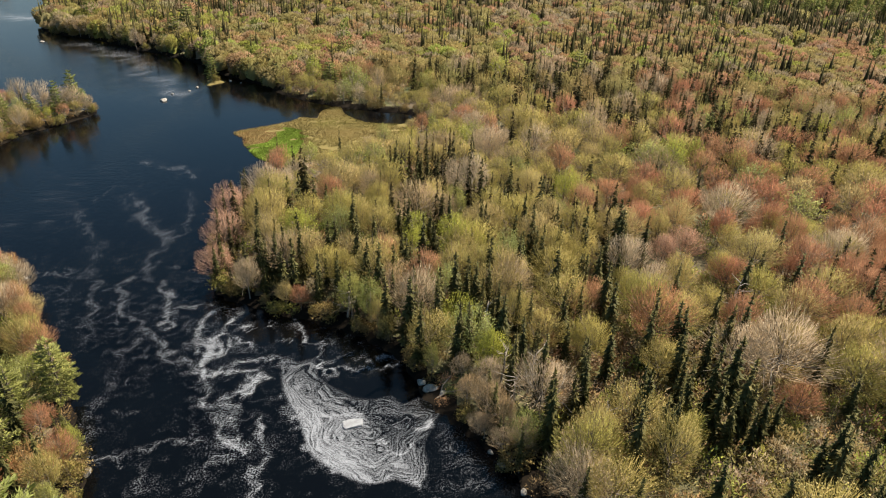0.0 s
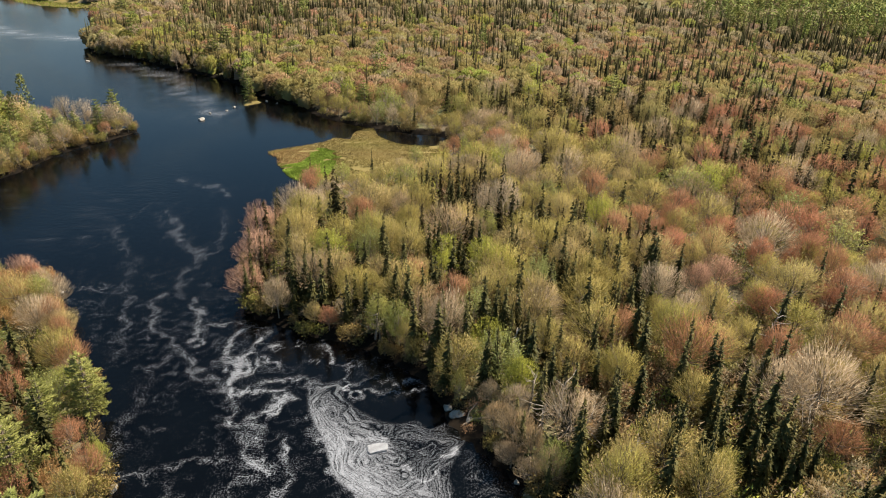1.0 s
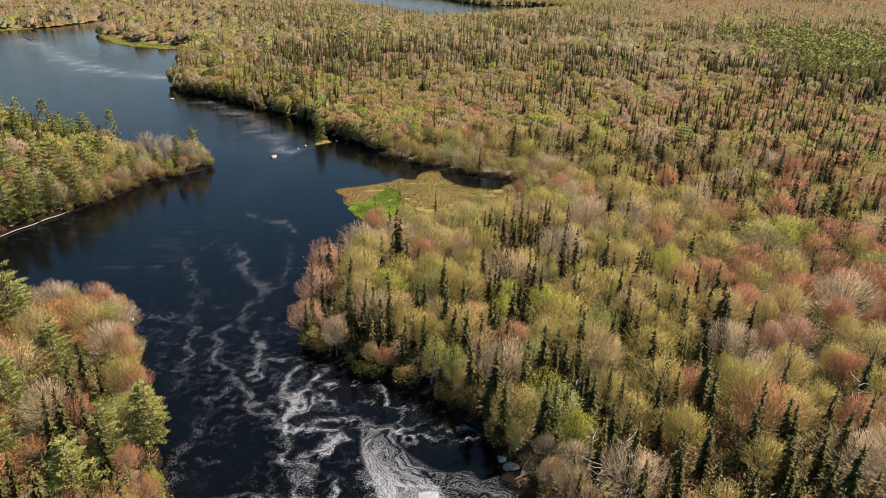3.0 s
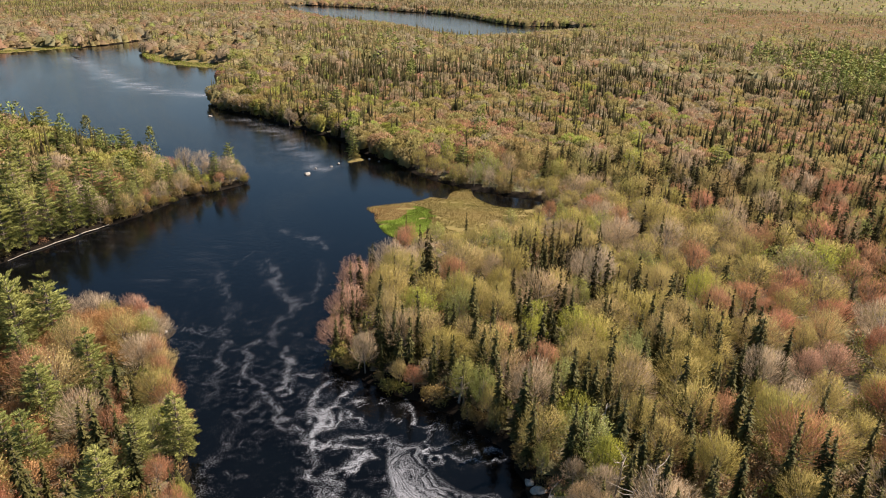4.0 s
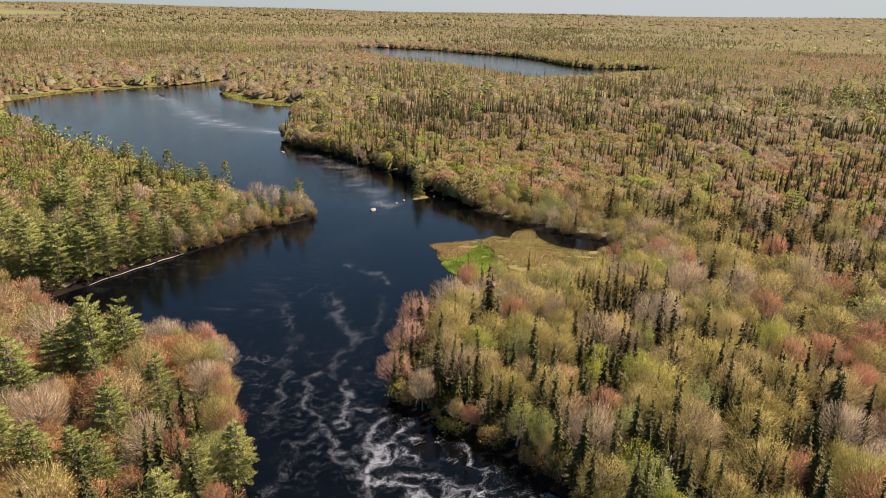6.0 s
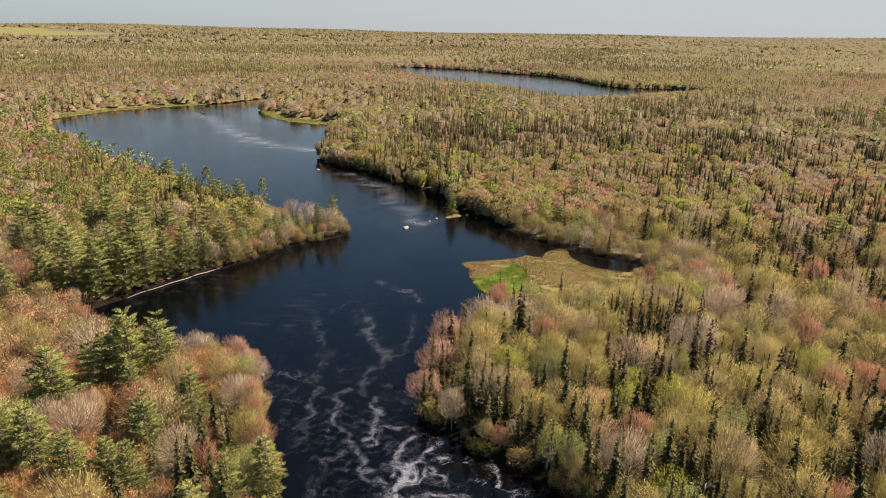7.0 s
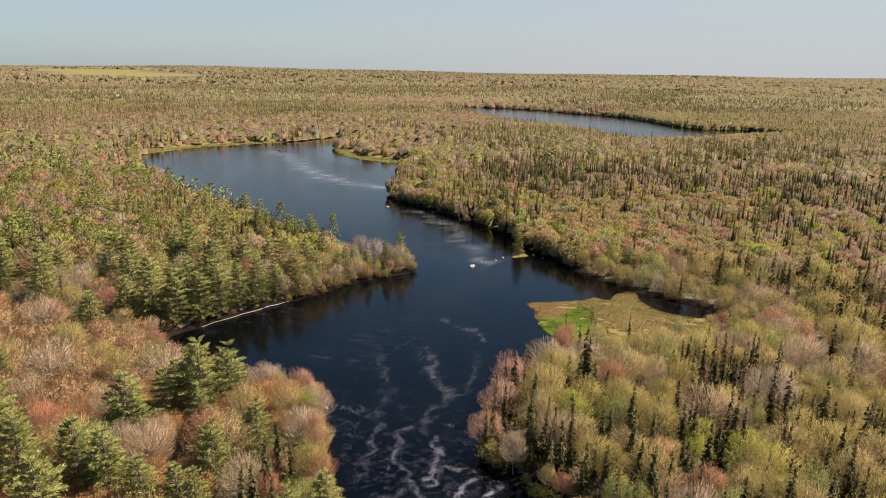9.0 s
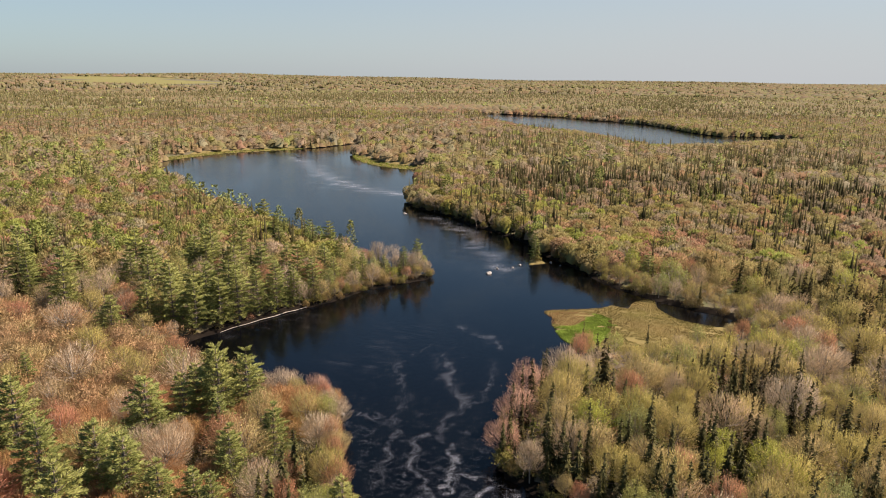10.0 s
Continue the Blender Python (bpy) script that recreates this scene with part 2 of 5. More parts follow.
def smooth(me):
    me.polygons.foreach_set("use_smooth", np.ones(len(me.polygons), bool))
    return me


def tube(points, radii, sides):
    """Vertices and triangles of a tapered limb."""
    p = np.array(points, float)
    vs, fs = [], []
    for i, (c, r) in enumerate(zip(p, radii)):
        ax = p[min(i + 1, len(p) - 1)] - p[max(i - 1, 0)]
        ax /= np.linalg.norm(ax) + 1e-9
        u = np.cross(ax, (0.31, 0.95, 0.02))
        u /= np.linalg.norm(u) + 1e-9
        w = np.cross(ax, u)
        for k in range(sides):
            a = 2 * math.pi * k / sides
            vs.append(c + r * (math.cos(a) * u + math.sin(a) * w))
        if i:
            for k in range(sides):
                a, b = (i - 1) * sides + k, (i - 1) * sides + (k + 1) % sides
                fs += [(a, b, b + sides), (a, b + sides, a + sides)]
    return np.array(vs), np.array(fs)


def joined(pieces):
    vs, fs, n = [], [], 0
    for v, f in pieces:
        vs.append(v)
        fs.append(f + n)
        n += len(v)
    return np.concatenate(vs), np.concatenate(fs)


def unit(v):
    return v / (np.linalg.norm(v, axis=-1, keepdims=True) + 1e-9)


def blades(r, base, way, length, width):
    """Thin three-cornered blades from base along way."""
    side = unit(np.cross(way, unit(r.normal(size=base.shape))))
    w = np.reshape(width, (-1, 1)) / 2
    v = np.stack([base - side * w, base + side * w, base + way * np.reshape(length, (-1, 1))], 1).reshape(-1, 3)
    return v, np.arange(len(v)).reshape(-1, 3)


def rounded(v, f, centre, share=0.65):
    """Turns the blades of a crown outward and gives them the crown's rounded normals."""
    c = v[f].mean(1)
    out = unit(c - centre)
    n = unit(np.cross(v[f[:, 1]] - v[f[:, 0]], v[f[:, 2]] - v[f[:, 0]]))
    back = (n * out).sum(-1) < 0
    f = np.where(back[:, None], f[:, ::-1], f)
    n = np.where(back[:, None], -n, n)
    soft = unit(out * share + n * (1 - share))
    normals = np.zeros_like(v)
    np.add.at(normals, f.ravel(), np.repeat(soft, 3, 0))
    return v, f, unit(normals)


def sphere_points(r, n):
    return unit(r.normal(size=(n, 3)))


def broadleaf_parts(seed, height, radius, twigs, leaves, leaf, low=0.3, twig_width=0.05, lean=0.6, stems=1):
    """Stem that forks into rising limbs, and a domed crown of fine rays of twigs with small leaves at their tips."""
    r = np.random.default_rng(seed)
    wood, forks = [], []
    base = 0.018 * height / math.sqrt(stems)
    cz = height * (low + (1 - low) * 0.42)
    lobes = unit(r.normal(size=(8, 3)) * (1, 1, 0.6) + (0, 0, 0.35))

    def dome(d):
        """The crown's surface in the directions d: a dome of several lobes."""
        swell = 0.62 + 0.42 * np.clip((unit(d) @ lobes.T).max(-1), 0, 1) ** 5
        up = np.where(d[:, 2] > 0, height - cz, cz - height * low)
        return np.c_[d[:, :2] * (radius * swell)[:, None], cz + d[:, 2] * up * (0.25 + 0.75 * swell)]

    for s in range(stems):
        foot = np.array([r.uniform(-0.35, 0.35) * (stems > 1), r.uniform(-0.35, 0.35) * (stems > 1), -0.3])
        fork = foot * (1.6, 1.6, 0) + np.array([r.uniform(-0.25, 0.25), r.uniform(-0.25, 0.25), height * max(0.12, low * 0.9)])
        tip = fork * (1, 1, 0) + np.array([r.uniform(-0.1, 0.1) * radius, r.uniform(-0.1, 0.1) * radius, height * 0.86])
        wood.append(tube([foot, fork, (fork + tip) / 2 + r.normal(size=3) * 0.1, tip], [base * 1.25, base * 0.85, base * 0.45, base * 0.1], 6))
        forks.append(fork)
        ends = dome(unit(r.normal(size=(max(4, 11 // stems), 3)) + (0, 0, 0.55)))
        for end in ends:
            start = fork + (tip - fork) * r.uniform(0.0, 0.45)
            end = start + (end - start) * 0.82
            mid = (start + end) / 2 + (0, 0, -0.05 * height) * np.array([0, 0, 1.0]) + r.normal(size=3) * 0.15
            wood.append(tube([start, mid, end], [base * 0.5, base * 0.3, base * 0.1], 3))
            for _ in range(3):
                wood.append(tube([mid, end + r.normal(size=3) * radius * 0.25], [base * 0.22, base * 0.06], 3))
    forks = np.array(forks)
    d = unit(r.normal(size=(twigs, 3)) * (1, 1, 0.9) + (0, 0, 0.35))
    d[:, 2] = np.where(d[:, 2] < -0.55, -d[:, 2], d[:, 2])
    outer = r.random((twigs, 1)) < 0.72
    root = forks[r.integers(0, len(forks), twigs)] + np.array([0, 0, 0.12 * height]) * r.random((twigs, 1))
    end = root + (dome(d) - root) * np.where(outer, r.uniform(0.82, 1.12, (twigs, 1)), r.uniform(0.5, 0.9, (twigs, 1)))
    way = unit(end - root + r.normal(size=(twigs, 3)) * 0.18 * radius + np.array([0, 0, 0.2 * lean * radius]))
    length = r.uniform(0.5, 1.25, twigs) * (0.4 + 0.075 * height)
    crown = [blades(r, end - way * length[:, None] * 0.75, way, length, r.uniform(0.6, 1.4, twigs) * twig_width)]
    if leaves:
        pick = r.integers(0, twigs, leaves)
        at = end[pick] - way[pick] * r.uniform(-0.25, 0.5, (leaves, 1)) + r.normal(size=(leaves, 3)) * 0.16
        crown.append(blades(r, at, unit(sphere_points(r, leaves) + d[pick] * 0.5), r.uniform(0.6, 1.3, leaves) * leaf, r.uniform(0.55, 1.0, leaves) * leaf))
    return joined(wood), joined(crown)


def spruce_parts(seed, height, radius, tiers=15, per=8, thin=1.0):
    """Narrow pointed conifer: short drooping boughs in close rings, ragged, bare low on the stem."""
    r = np.random.default_rng(seed)
    wood = tube([(0, 0, -0.3), (0.03, 0, height * 0.5), (0, 0.02, height)], [0.012 * height, 0.008 * height, 0.01], 5)
    pieces = []
    for i in range(tiers):
        k = max(0.0, (i + r.uniform(-0.3, 0.3)) / tiers)
        z = height * (0.12 + 0.85 * k)
        reach = radius * (1 - k) ** 0.85 * r.uniform(0.72, 1.2) + 0.10
        for j in range(per if k < 0.7 else per - 3):
            if r.random() > thin:
                continue
            a = 2 * math.pi * (j + r.uniform(-0.35, 0.35)) / per + i * 0.7
            out = reach * r.uniform(0.6, 1.2)
            d = np.array([math.cos(a), math.sin(a), r.uniform(-0.8, -0.3) if k < 0.85 else 0.2])
            s = np.array([0.0, 0.35, 0.7])[:, None]
            way = unit(d + r.normal(size=(3, 3)) * (0.4, 0.4, 0.25))
            pieces.append(blades(r, np.array([0, 0, z + r.uniform(-0.5, 0.5) * height / tiers]) + d * s * out * 0.7, way, np.full(3, 0.2 + out * 0.45), np.full(3, 0.18 + out * 0.2)))
    top = np.array([[0, 0, height * 0.9]] * 3)
    pieces.append(blades(r, top, unit(np.array([[0.04, 0, 1], [-0.04, 0.04, 1], [0, -0.04, 1.0]])), np.full(3, height * 0.11), np.full(3, 0.22)))
    return wood, joined(pieces)


def pine_parts(seed, height, radius, tiers=10):
    """White pine: long level boughs in open tiers, each a row of needle plumes turned up at the end."""
    r = np.random.default_rng(seed)
    wood = [tube([(0, 0, -0.3), (0.1, 0.05, height * 0.4), (-0.05, 0.1, height * 0.75), (0, 0, height)], [0.017 * height, 0.013 * height, 0.008 * height, 0.02], 6)]
    pieces = []
    for i in range(tiers):
        k = i / (tiers - 1)
        z = height * (0.16 + 0.8 * k)
        reach = radius * (1.05 - k) ** 0.6 * (0.75 + 0.25 * min(1, 4 * k)) * r.uniform(0.8, 1.15) + 0.2
        for j in range(7 if k < 0.8 else 5):
            a = 2 * math.pi * (j + r.uniform(-0.3, 0.3)) / 7 + i * 0.9
            out = reach * r.uniform(0.55, 1.2)
            rise = -0.10 + 0.62 * k * r.uniform(0.6, 1.3)
            d = np.array([math.cos(a), math.sin(a), rise])
            side = np.array([-math.sin(a), math.cos(a), 0])
            start = np.array([0, 0, z])
            end = start + d * out + (0, 0, 0.12 * out)
            wood.append(tube([start, start + d * out * 0.5, end], [0.05 + 0.01 * out, 0.035, 0.015], 3))
            n = int(18 + 32 * out)
            s = r.uniform(0.25, 1.0, (n, 1))
            spread = (1.05 - s) * 0.55 * out * r.uniform(-1, 1, (n, 1))
            base = start + d * s * out + np.array([0, 0, 0.12 * out]) * (s - s ** 4) + side * spread + r.normal(size=(n, 3)) * (0.08, 0.08, 0.04)
            way = unit(d * 0.9 + side * np.sign(spread) * 0.6 + r.normal(size=(n, 3)) * 0.28 + np.array([0, 0, 0.22]))
            pieces.append(blades(r, base, way, r.uniform(0.32, 0.6, n), r.uniform(0.12, 0.24, n)))
    return joined(wood), joined(pieces)


def tree(name, wood, crown, bark_mat, leaf_mat, label, category, group, soft=0.42):
    """An upright tree: an Empty at its foot that holds the trunk with its limbs, and the crown."""
    top = tagged(new(name), label, category, group)
    new("trunk", smooth(mesh_from("trunk", *wood, bark_mat))).parent = top
    v, f, n = rounded(*crown, np.array([0, 0, crown[0][:, 2].max() * 0.42]), soft)
    new("crown", mesh_from("crown", v, f, leaf_mat, normals=n)).parent = top
    return top


# ---- ground and water ----
def turf_material(name, low, mid, high):
    m, t, nodes, links, bsdf = material(name)
    co = nodes.new("ShaderNodeTexCoord").outputs["Object"]
    r = ramp(nodes, ((0.3, low), (0.5, mid), (0.72, high)))
    links.new(math_node(t, "ADD", math_node(t, "MULTIPLY", noise_node(t, co, 0.16, 4), 0.6), math_node(t, "MULTIPLY", noise_node(t, co, 2.2, 6, 0.7), 0.4)), r.inputs[0])
    links.new(r.outputs[0], bsdf.inputs["Base Color"])
    bsdf.inputs["Roughness"].default_value = 0.95
    bsdf.inputs["Specular IOR Level"].default_value = 0.08
    return m


def ground_material():
    m, t, nodes, links, bsdf = material("forest_floor")
    co = nodes.new("ShaderNodeTexCoord").outputs["Object"]
    a, b = noise_node(t, co, 0.09, 4), noise_node(t, co, 1.3, 6, 0.7)
    litter = ramp(nodes, ((0.3, (0.045, 0.034, 0.02)), (0.55, (0.09, 0.066, 0.038)), (0.75, (0.14, 0.105, 0.06))))
    moss = ramp(nodes, ((0.3, (0.045, 0.055, 0.018)), (0.7, (0.10, 0.11, 0.03))))
    links.new(b, litter.inputs[0])
    links.new(b, moss.inputs[0])
    links.new(mix_color(t, math_node(t, "MULTIPLY_ADD", a, 4.0, -1.7, True), litter.outputs[0], moss.outputs[0]), bsdf.inputs["Base Color"])
    bsdf.inputs["Roughness"].default_value = 0.95
    bump = nodes.new("ShaderNodeBump")
    bump.inputs["Strength"].default_value, bump.inputs["Distance"].default_value = 0.8, 0.25
    links.new(noise_node(t, co, 2.6, 6), bump.inputs["Height"])
    links.new(bump.outputs[0], bsdf.inputs["Normal"])
    return m


def axis(*spans):
    out = [np.arange(a, b, s) for a, b, s in spans]
    return np.unique(np.concatenate(out))


far_out = 450 * 1.22 ** np.arange(0, 13)
gx = np.unique(np.concatenate([-far_out, axis((-450, -190, 4), (-190, 90, 2), (90, 300, 8), (300, 450, 20)), far_out]))
far_up = 1120 * 1.15 ** np.arange(0, 12)
gy = np.unique(np.concatenate([-far_out, axis((-450, 30, 16), (30, 310, 2), (310, 580, 4), (580, 1120, 10)), far_up]))
X, Y = np.meshgrid(gx, gy)
Z = ground_height(X.ravel(), Y.ravel())
idx = np.arange(X.size).reshape(X.shape)
quads = np.stack([idx[:-1, :-1], idx[:-1, 1:], idx[1:, 1:], idx[1:, :-1]], -1).reshape(-1, 4)
ground = new("ground", smooth(mesh_from("ground", np.c_[X.ravel(), Y.ravel(), Z], quads, [ground_material(), turf_material("sedge_turf", (0.11, 0.092, 0.033), (0.15, 0.12, 0.045), (0.19, 0.145, 0.06)), turf_material("meadow_turf", (0.11, 0.11, 0.04), (0.15, 0.14, 0.05), (0.18, 0.15, 0.07)), turf_material("peat_bank", (0.003, 0.0024, 0.0018), (0.008, 0.006, 0.004), (0.02, 0.015, 0.010))])))
mid = np.c_[X.ravel(), Y.ravel()][quads].mean(1)
cover = np.where(inside(SEDGE, *mid.T) | inside(FAR_SEDGE, *mid.T) | inside(WEST_SEDGE, *mid.T), 1, np.where(inside(MEADOW, *mid.T), 2, np.where(shore(*mid.T) < np.where(np.hypot(*mid.T) > 320, 9.0, 2.6), 3, 0)))
ground.data.polygons.foreach_set("material_index", cover.astype(np.int32))
tagged(ground, "brown leaf-littered forest floor with mossy patches", "ground", kind="structure")


def line_distance(points, x, y):
    p = np.array(points, float)
    d = np.full(x.shape, 1e9)
    for (x0, y0), (x1, y1) in zip(p[:-1], p[1:]):
        ex, ey = x1 - x0, y1 - y0
        s = np.clip(((x - x0) * ex + (y - y0) * ey) / (ex * ex + ey * ey), 0, 1)
        d = np.minimum(d, np.hypot(x - x0 - s * ex, y - y0 - s * ey))
    return d


def layered(x, y, size, k, octaves=3):
    total, amp, s = 0 * x, 1.0, 0.0
    for o in range(octaves):
        total = total + amp * value_noise(x + 13.7 * o, y - 9.1 * o, size / 2 ** o, k + 7 * o)
        s += amp
        amp *= 0.55
    return total / s


STREAMS = (
    (0.9, 0.5, [(-52.9, 94.0), (-50.8, 89.1), (-48.3, 84.5), (-44.6, 82.5), (-40.8, 79.1), (-37.5, 74.7), (-34.4, 72.3)]),
    (0.35, 0.6, [(-49.8, 82.7), (-47.6, 84.5)]),
    (0.8, 0.6, [(-46.6, 94.3), (-44.2, 89.4), (-41.5, 85.6), (-39.6, 82.7)]),
    (0.6, 0.5, [(-40.8, 87.1), (-38.7, 88.8), (-35.6, 89.0), (-31.5, 85.3)]),
    (0.9, 0.85, [(-35.5, 85.8), (-35.6, 80.7), (-34.1, 77.8), (-32.6, 74.3), (-31.9, 70.7), (-30.1, 68.5), (-31.5, 66.0), (-29.0, 65.1), (-26.7, 64.5)]),
    (0.7, 0.85, [(-31.0, 83.8), (-32.1, 80.2), (-33.9, 78.1)]),
    (0.6, 0.8, [(-28.1, 79.0), (-31.1, 79.5), (-31.1, 76.9), (-32.3, 74.3)]),
    (0.75, 0.9, [(-33.4, 73.0), (-29.8, 72.5), (-27.2, 72.6), (-24.9, 71.5), (-25.5, 69.2), (-26.7, 67.0), (-26.7, 64.3), (-25.8, 61.4), (-25.0, 58.6), (-23.6, 58.2)]),
    (0.5, 0.8, [(-29.6, 73.1), (-27.0, 75.1), (-24.5, 76.1), (-21.7, 74.1)]),
    (0.8, 0.8, [(-23.3, 62.5), (-21.7, 58.7), (-20.3, 57.0), (-20.6, 54.5), (-20.7, 51.3)]),
    (0.6, 0.5, [(-40.0, 55.5), (-36.2, 57.3), (-32.0, 58.6), (-29.5, 58.9), (-26.5, 58.1), (-23.9, 58.2)]),
    (0.35, 0.85, [(-26.9, 87.8), (-22.6, 84.2), (-20.1, 80.0), (-18.4, 80.1), (-16.9, 78.5)]),
    (0.5, 0.5, [(-28.0, 52.6), (-26.2, 55.1), (-24.7, 56.4)]),
    (0.9, 0.4, [(-57.9, 93.8), (-54.9, 87.3), (-50.7, 80.1), (-51.2, 78.7)]),
    (1.1, 0.32, [(-43.6, 79.0), (-45.8, 75.6), (-42.6, 69.1), (-44.0, 62.7), (-39.5, 57.2)]),
    (0.9, 0.4, [(-34.8, 55.7), (-32.3, 52.5), (-29.2, 51.0)]),
    (0.2, 0.6, [(-33.2, 85.2), (-29.6, 81.7), (-26.5, 82.8), (-23.3, 79.9)]),
    (1.3, 0.4, [(-64.6, 127.9), (-57.9, 116.5), (-51.5, 108.8), (-50.0, 95.9)]),
    (1, 0.34, [(-70.2, 144.7), (-61.4, 141.9), (-55.1, 138.4)]),
    (0.9, 0.3, [(-54.2, 128.5), (-49.4, 114.6), (-50.1, 107.8)]),
    (1, 0.25, [(-83.8, 131.1), (-62.2, 107.1), (-58.8, 93.7)]),
    (0.3, 1, [(-16.9, 79.0), (-16.7, 74.9), (-15.0, 73.1), (-12.5, 72.4), (-10.2, 72.7), (-7.1, 72.8), (-6.4, 73.8)]),
    (0.25, 0.8, [(-16.6, 76.2), (-13.3, 75.5)]),
    (0.6, 0.6, [(-12.8, 75.1), (-10.6, 76.4), (-7.9, 73.4)]),
    (0.55, 0.9, [(-7.4, 76.3), (-4.9, 74.8)]),
    (0.7, 0.8, [(-21.9, 75.3), (-19.8, 70.0), (-19.6, 66.2), (-16.3, 62.2), (-14.8, 58.1), (-11.6, 56.3), (-8.2, 54.9), (-5.0, 55.4), (-2.0, 53.9)]),
    (0.4, 0.95, [(-11.2, 57.8), (-8.2, 58.1), (-5.3, 58.8), (-3.3, 59.4), (-2.4, 62.2), (-1.6, 64.1), (-0.6, 65.3)]),
    (0.5, 0.7, [(-9.1, 57.2), (-7.4, 57.0), (-7.1, 55.3)]),
    (0.5, 0.7, [(-5.0, 55.0), (-4.5, 57.1), (-2.6, 58.1)]),
    # wide ribbons on the far bend: slicks' pale sky reflection painted in as foam
    (7.0, 0.8, [(-338, 404), (-303, 380), (-264, 345), (-232, 320), (-206, 311), (-182, 307)]),
    (6.0, 0.8, [(-372, 305), (-350, 290), (-318, 275), (-290, 264)]),
    (4.0, 0.6, [(-142, 262), (-117, 246), (-98, 220), (-80, 200)]),
)
EDDY = smooth_line([(-22.3, 75.3), (-21.1, 68.8), (-18.0, 63.7), (-15.5, 58.1), (-12.1, 55.2), (-8.0, 53.3), (-4.9, 54.0), (-2.2, 53.0), (-1.0, 56.0), (-1.6, 60.4), (0.3, 65.6), (-2.2, 66.1), (-2.9, 68.4), (-4.8, 67.0), (-6.7, 68.3), (-9.6, 67.5), (-12.7, 68.7), (-16.2, 71.5), (-16.9, 73.7), (-17.7, 75.9), (-19.9, 74.8)], 3, True)
WAKE = smooth_line([(-1.4, 63.8), (1.4, 64.6), (4.8, 59.7), (7.8, 53.8), (6.4, 52.1), (-1.0, 51.9), (-0.7, 56.8)], 3, True)


def ridge(x, y, size, k, octaves=3):
    return 1 - np.abs(2 * layered(x, y, size, k, octaves) - 1)


def foam_cover(x, y):
    """How thick the foam lies, the grain in which it lies, and how far that grain is drawn out into threads: torn lace
    drifting down the river, wound up in the eddy by the bank. The wide far ribbons paint slicks' reflection.
    """
    wx = x + 4.6 * (layered(x, y, 3.2, 31) - 0.5) + 2.0 * (layered(x, y, 1.1, 32) - 0.5)
    wy = y + 5.4 * (layered(x, y, 3.2, 33) - 0.5) + 2.0 * (layered(x, y, 1.1, 34) - 0.5)
    vx, vy = wx + 7 * (layered(x, y, 9, 46) - 0.5), wy + 7 * (layered(x, y, 9, 47) - 0.5)
    lace = np.maximum(step(0.84, 0.98, ridge(vx * 0.8, vy * 0.55, 4.2, 35)), 0.75 * step(0.86, 0.98, ridge(vx, vy, 2.0, 45)))
    clots = step(0.40, 0.66, layered(wx, wy, 1.6, 40, 4))
    total = 0 * x
    for width, amount, path in STREAMS:
        far = width > 3
        d = line_distance(path, x + (wx - x) * (3 if far else 1), y + (wy - y) * (3 if far else 1))
        core, skirt = np.exp(-(d / width) ** 2), np.exp(-(d / (width * 3.2)) ** 2)
        total = np.maximum(total, amount * np.maximum(core * (0.55 + 0.45 * clots), 0.7 * skirt * lace * (0.35 + 0.5 * clots)))
    threads = lace * step(0.44, 0.62, layered(x, y, 13, 37)) * (0.35 + 0.4 * clots)
    total = np.maximum(total, 0.38 * threads * (1 - step(116, 158, y)))
    specks = step(0.50, 0.70, layered(x, y, 1.1, 38)) * step(0.38, 0.60, layered(x, y, 7, 39))
    total = np.maximum(total, 0.22 * specks * (1 - step(80, 130, y)))
    # the eddy: threads run along its rim and fold inwards
    bend = 5.0 * (layered(x, y, 6.5, 41, 2) - 0.5) + 2.8 * (layered(x, y, 2.6, 42, 2) - 0.5) + 0.8 * (layered(x, y, 1.0, 43, 2) - 0.5)
    ragged = 0.5 * (layered(x, y, 1.6, 48) - 0.5)
    rim = np.where(inside(EDDY, x, y), 1, -1) * edge_distance(EDDY, x, y) + ragged
    ex, ey = x + 10.0, y - 64.8
    ang = np.arctan2(ey, ex)
    west = step(0.3, -0.9, np.cos(ang - 0.85))
    body = step(-0.25, 0.5, rim) * (0.43 + 0.28 * west * step(9.0, 1.0, rim) + 0.10 * west)
    wake = np.where(inside(WAKE, x, y), 1, -1) * edge_distance(WAKE, x, y) + 3 * ragged
    body = np.maximum(body, 0.26 * step(-0.6, 1.6, wake))
    foam = np.clip(np.maximum(total, body), 0, 1)
    deep = rim + bend
    whirl = np.c_[deep * 1.7, 1.3 * np.cos(ang + 0.12 * deep), 1.3 * np.sin(ang + 0.12 * deep)]
    plain = np.c_[wx * 1.3, wy * 1.3, 0 * x + 9]
    share = np.maximum(step(-0.8, 0.4, rim), 0.8 * step(-0.6, 1.0, wake))
    return foam, whirl * share[:, None] + plain * (1 - share[:, None]), share


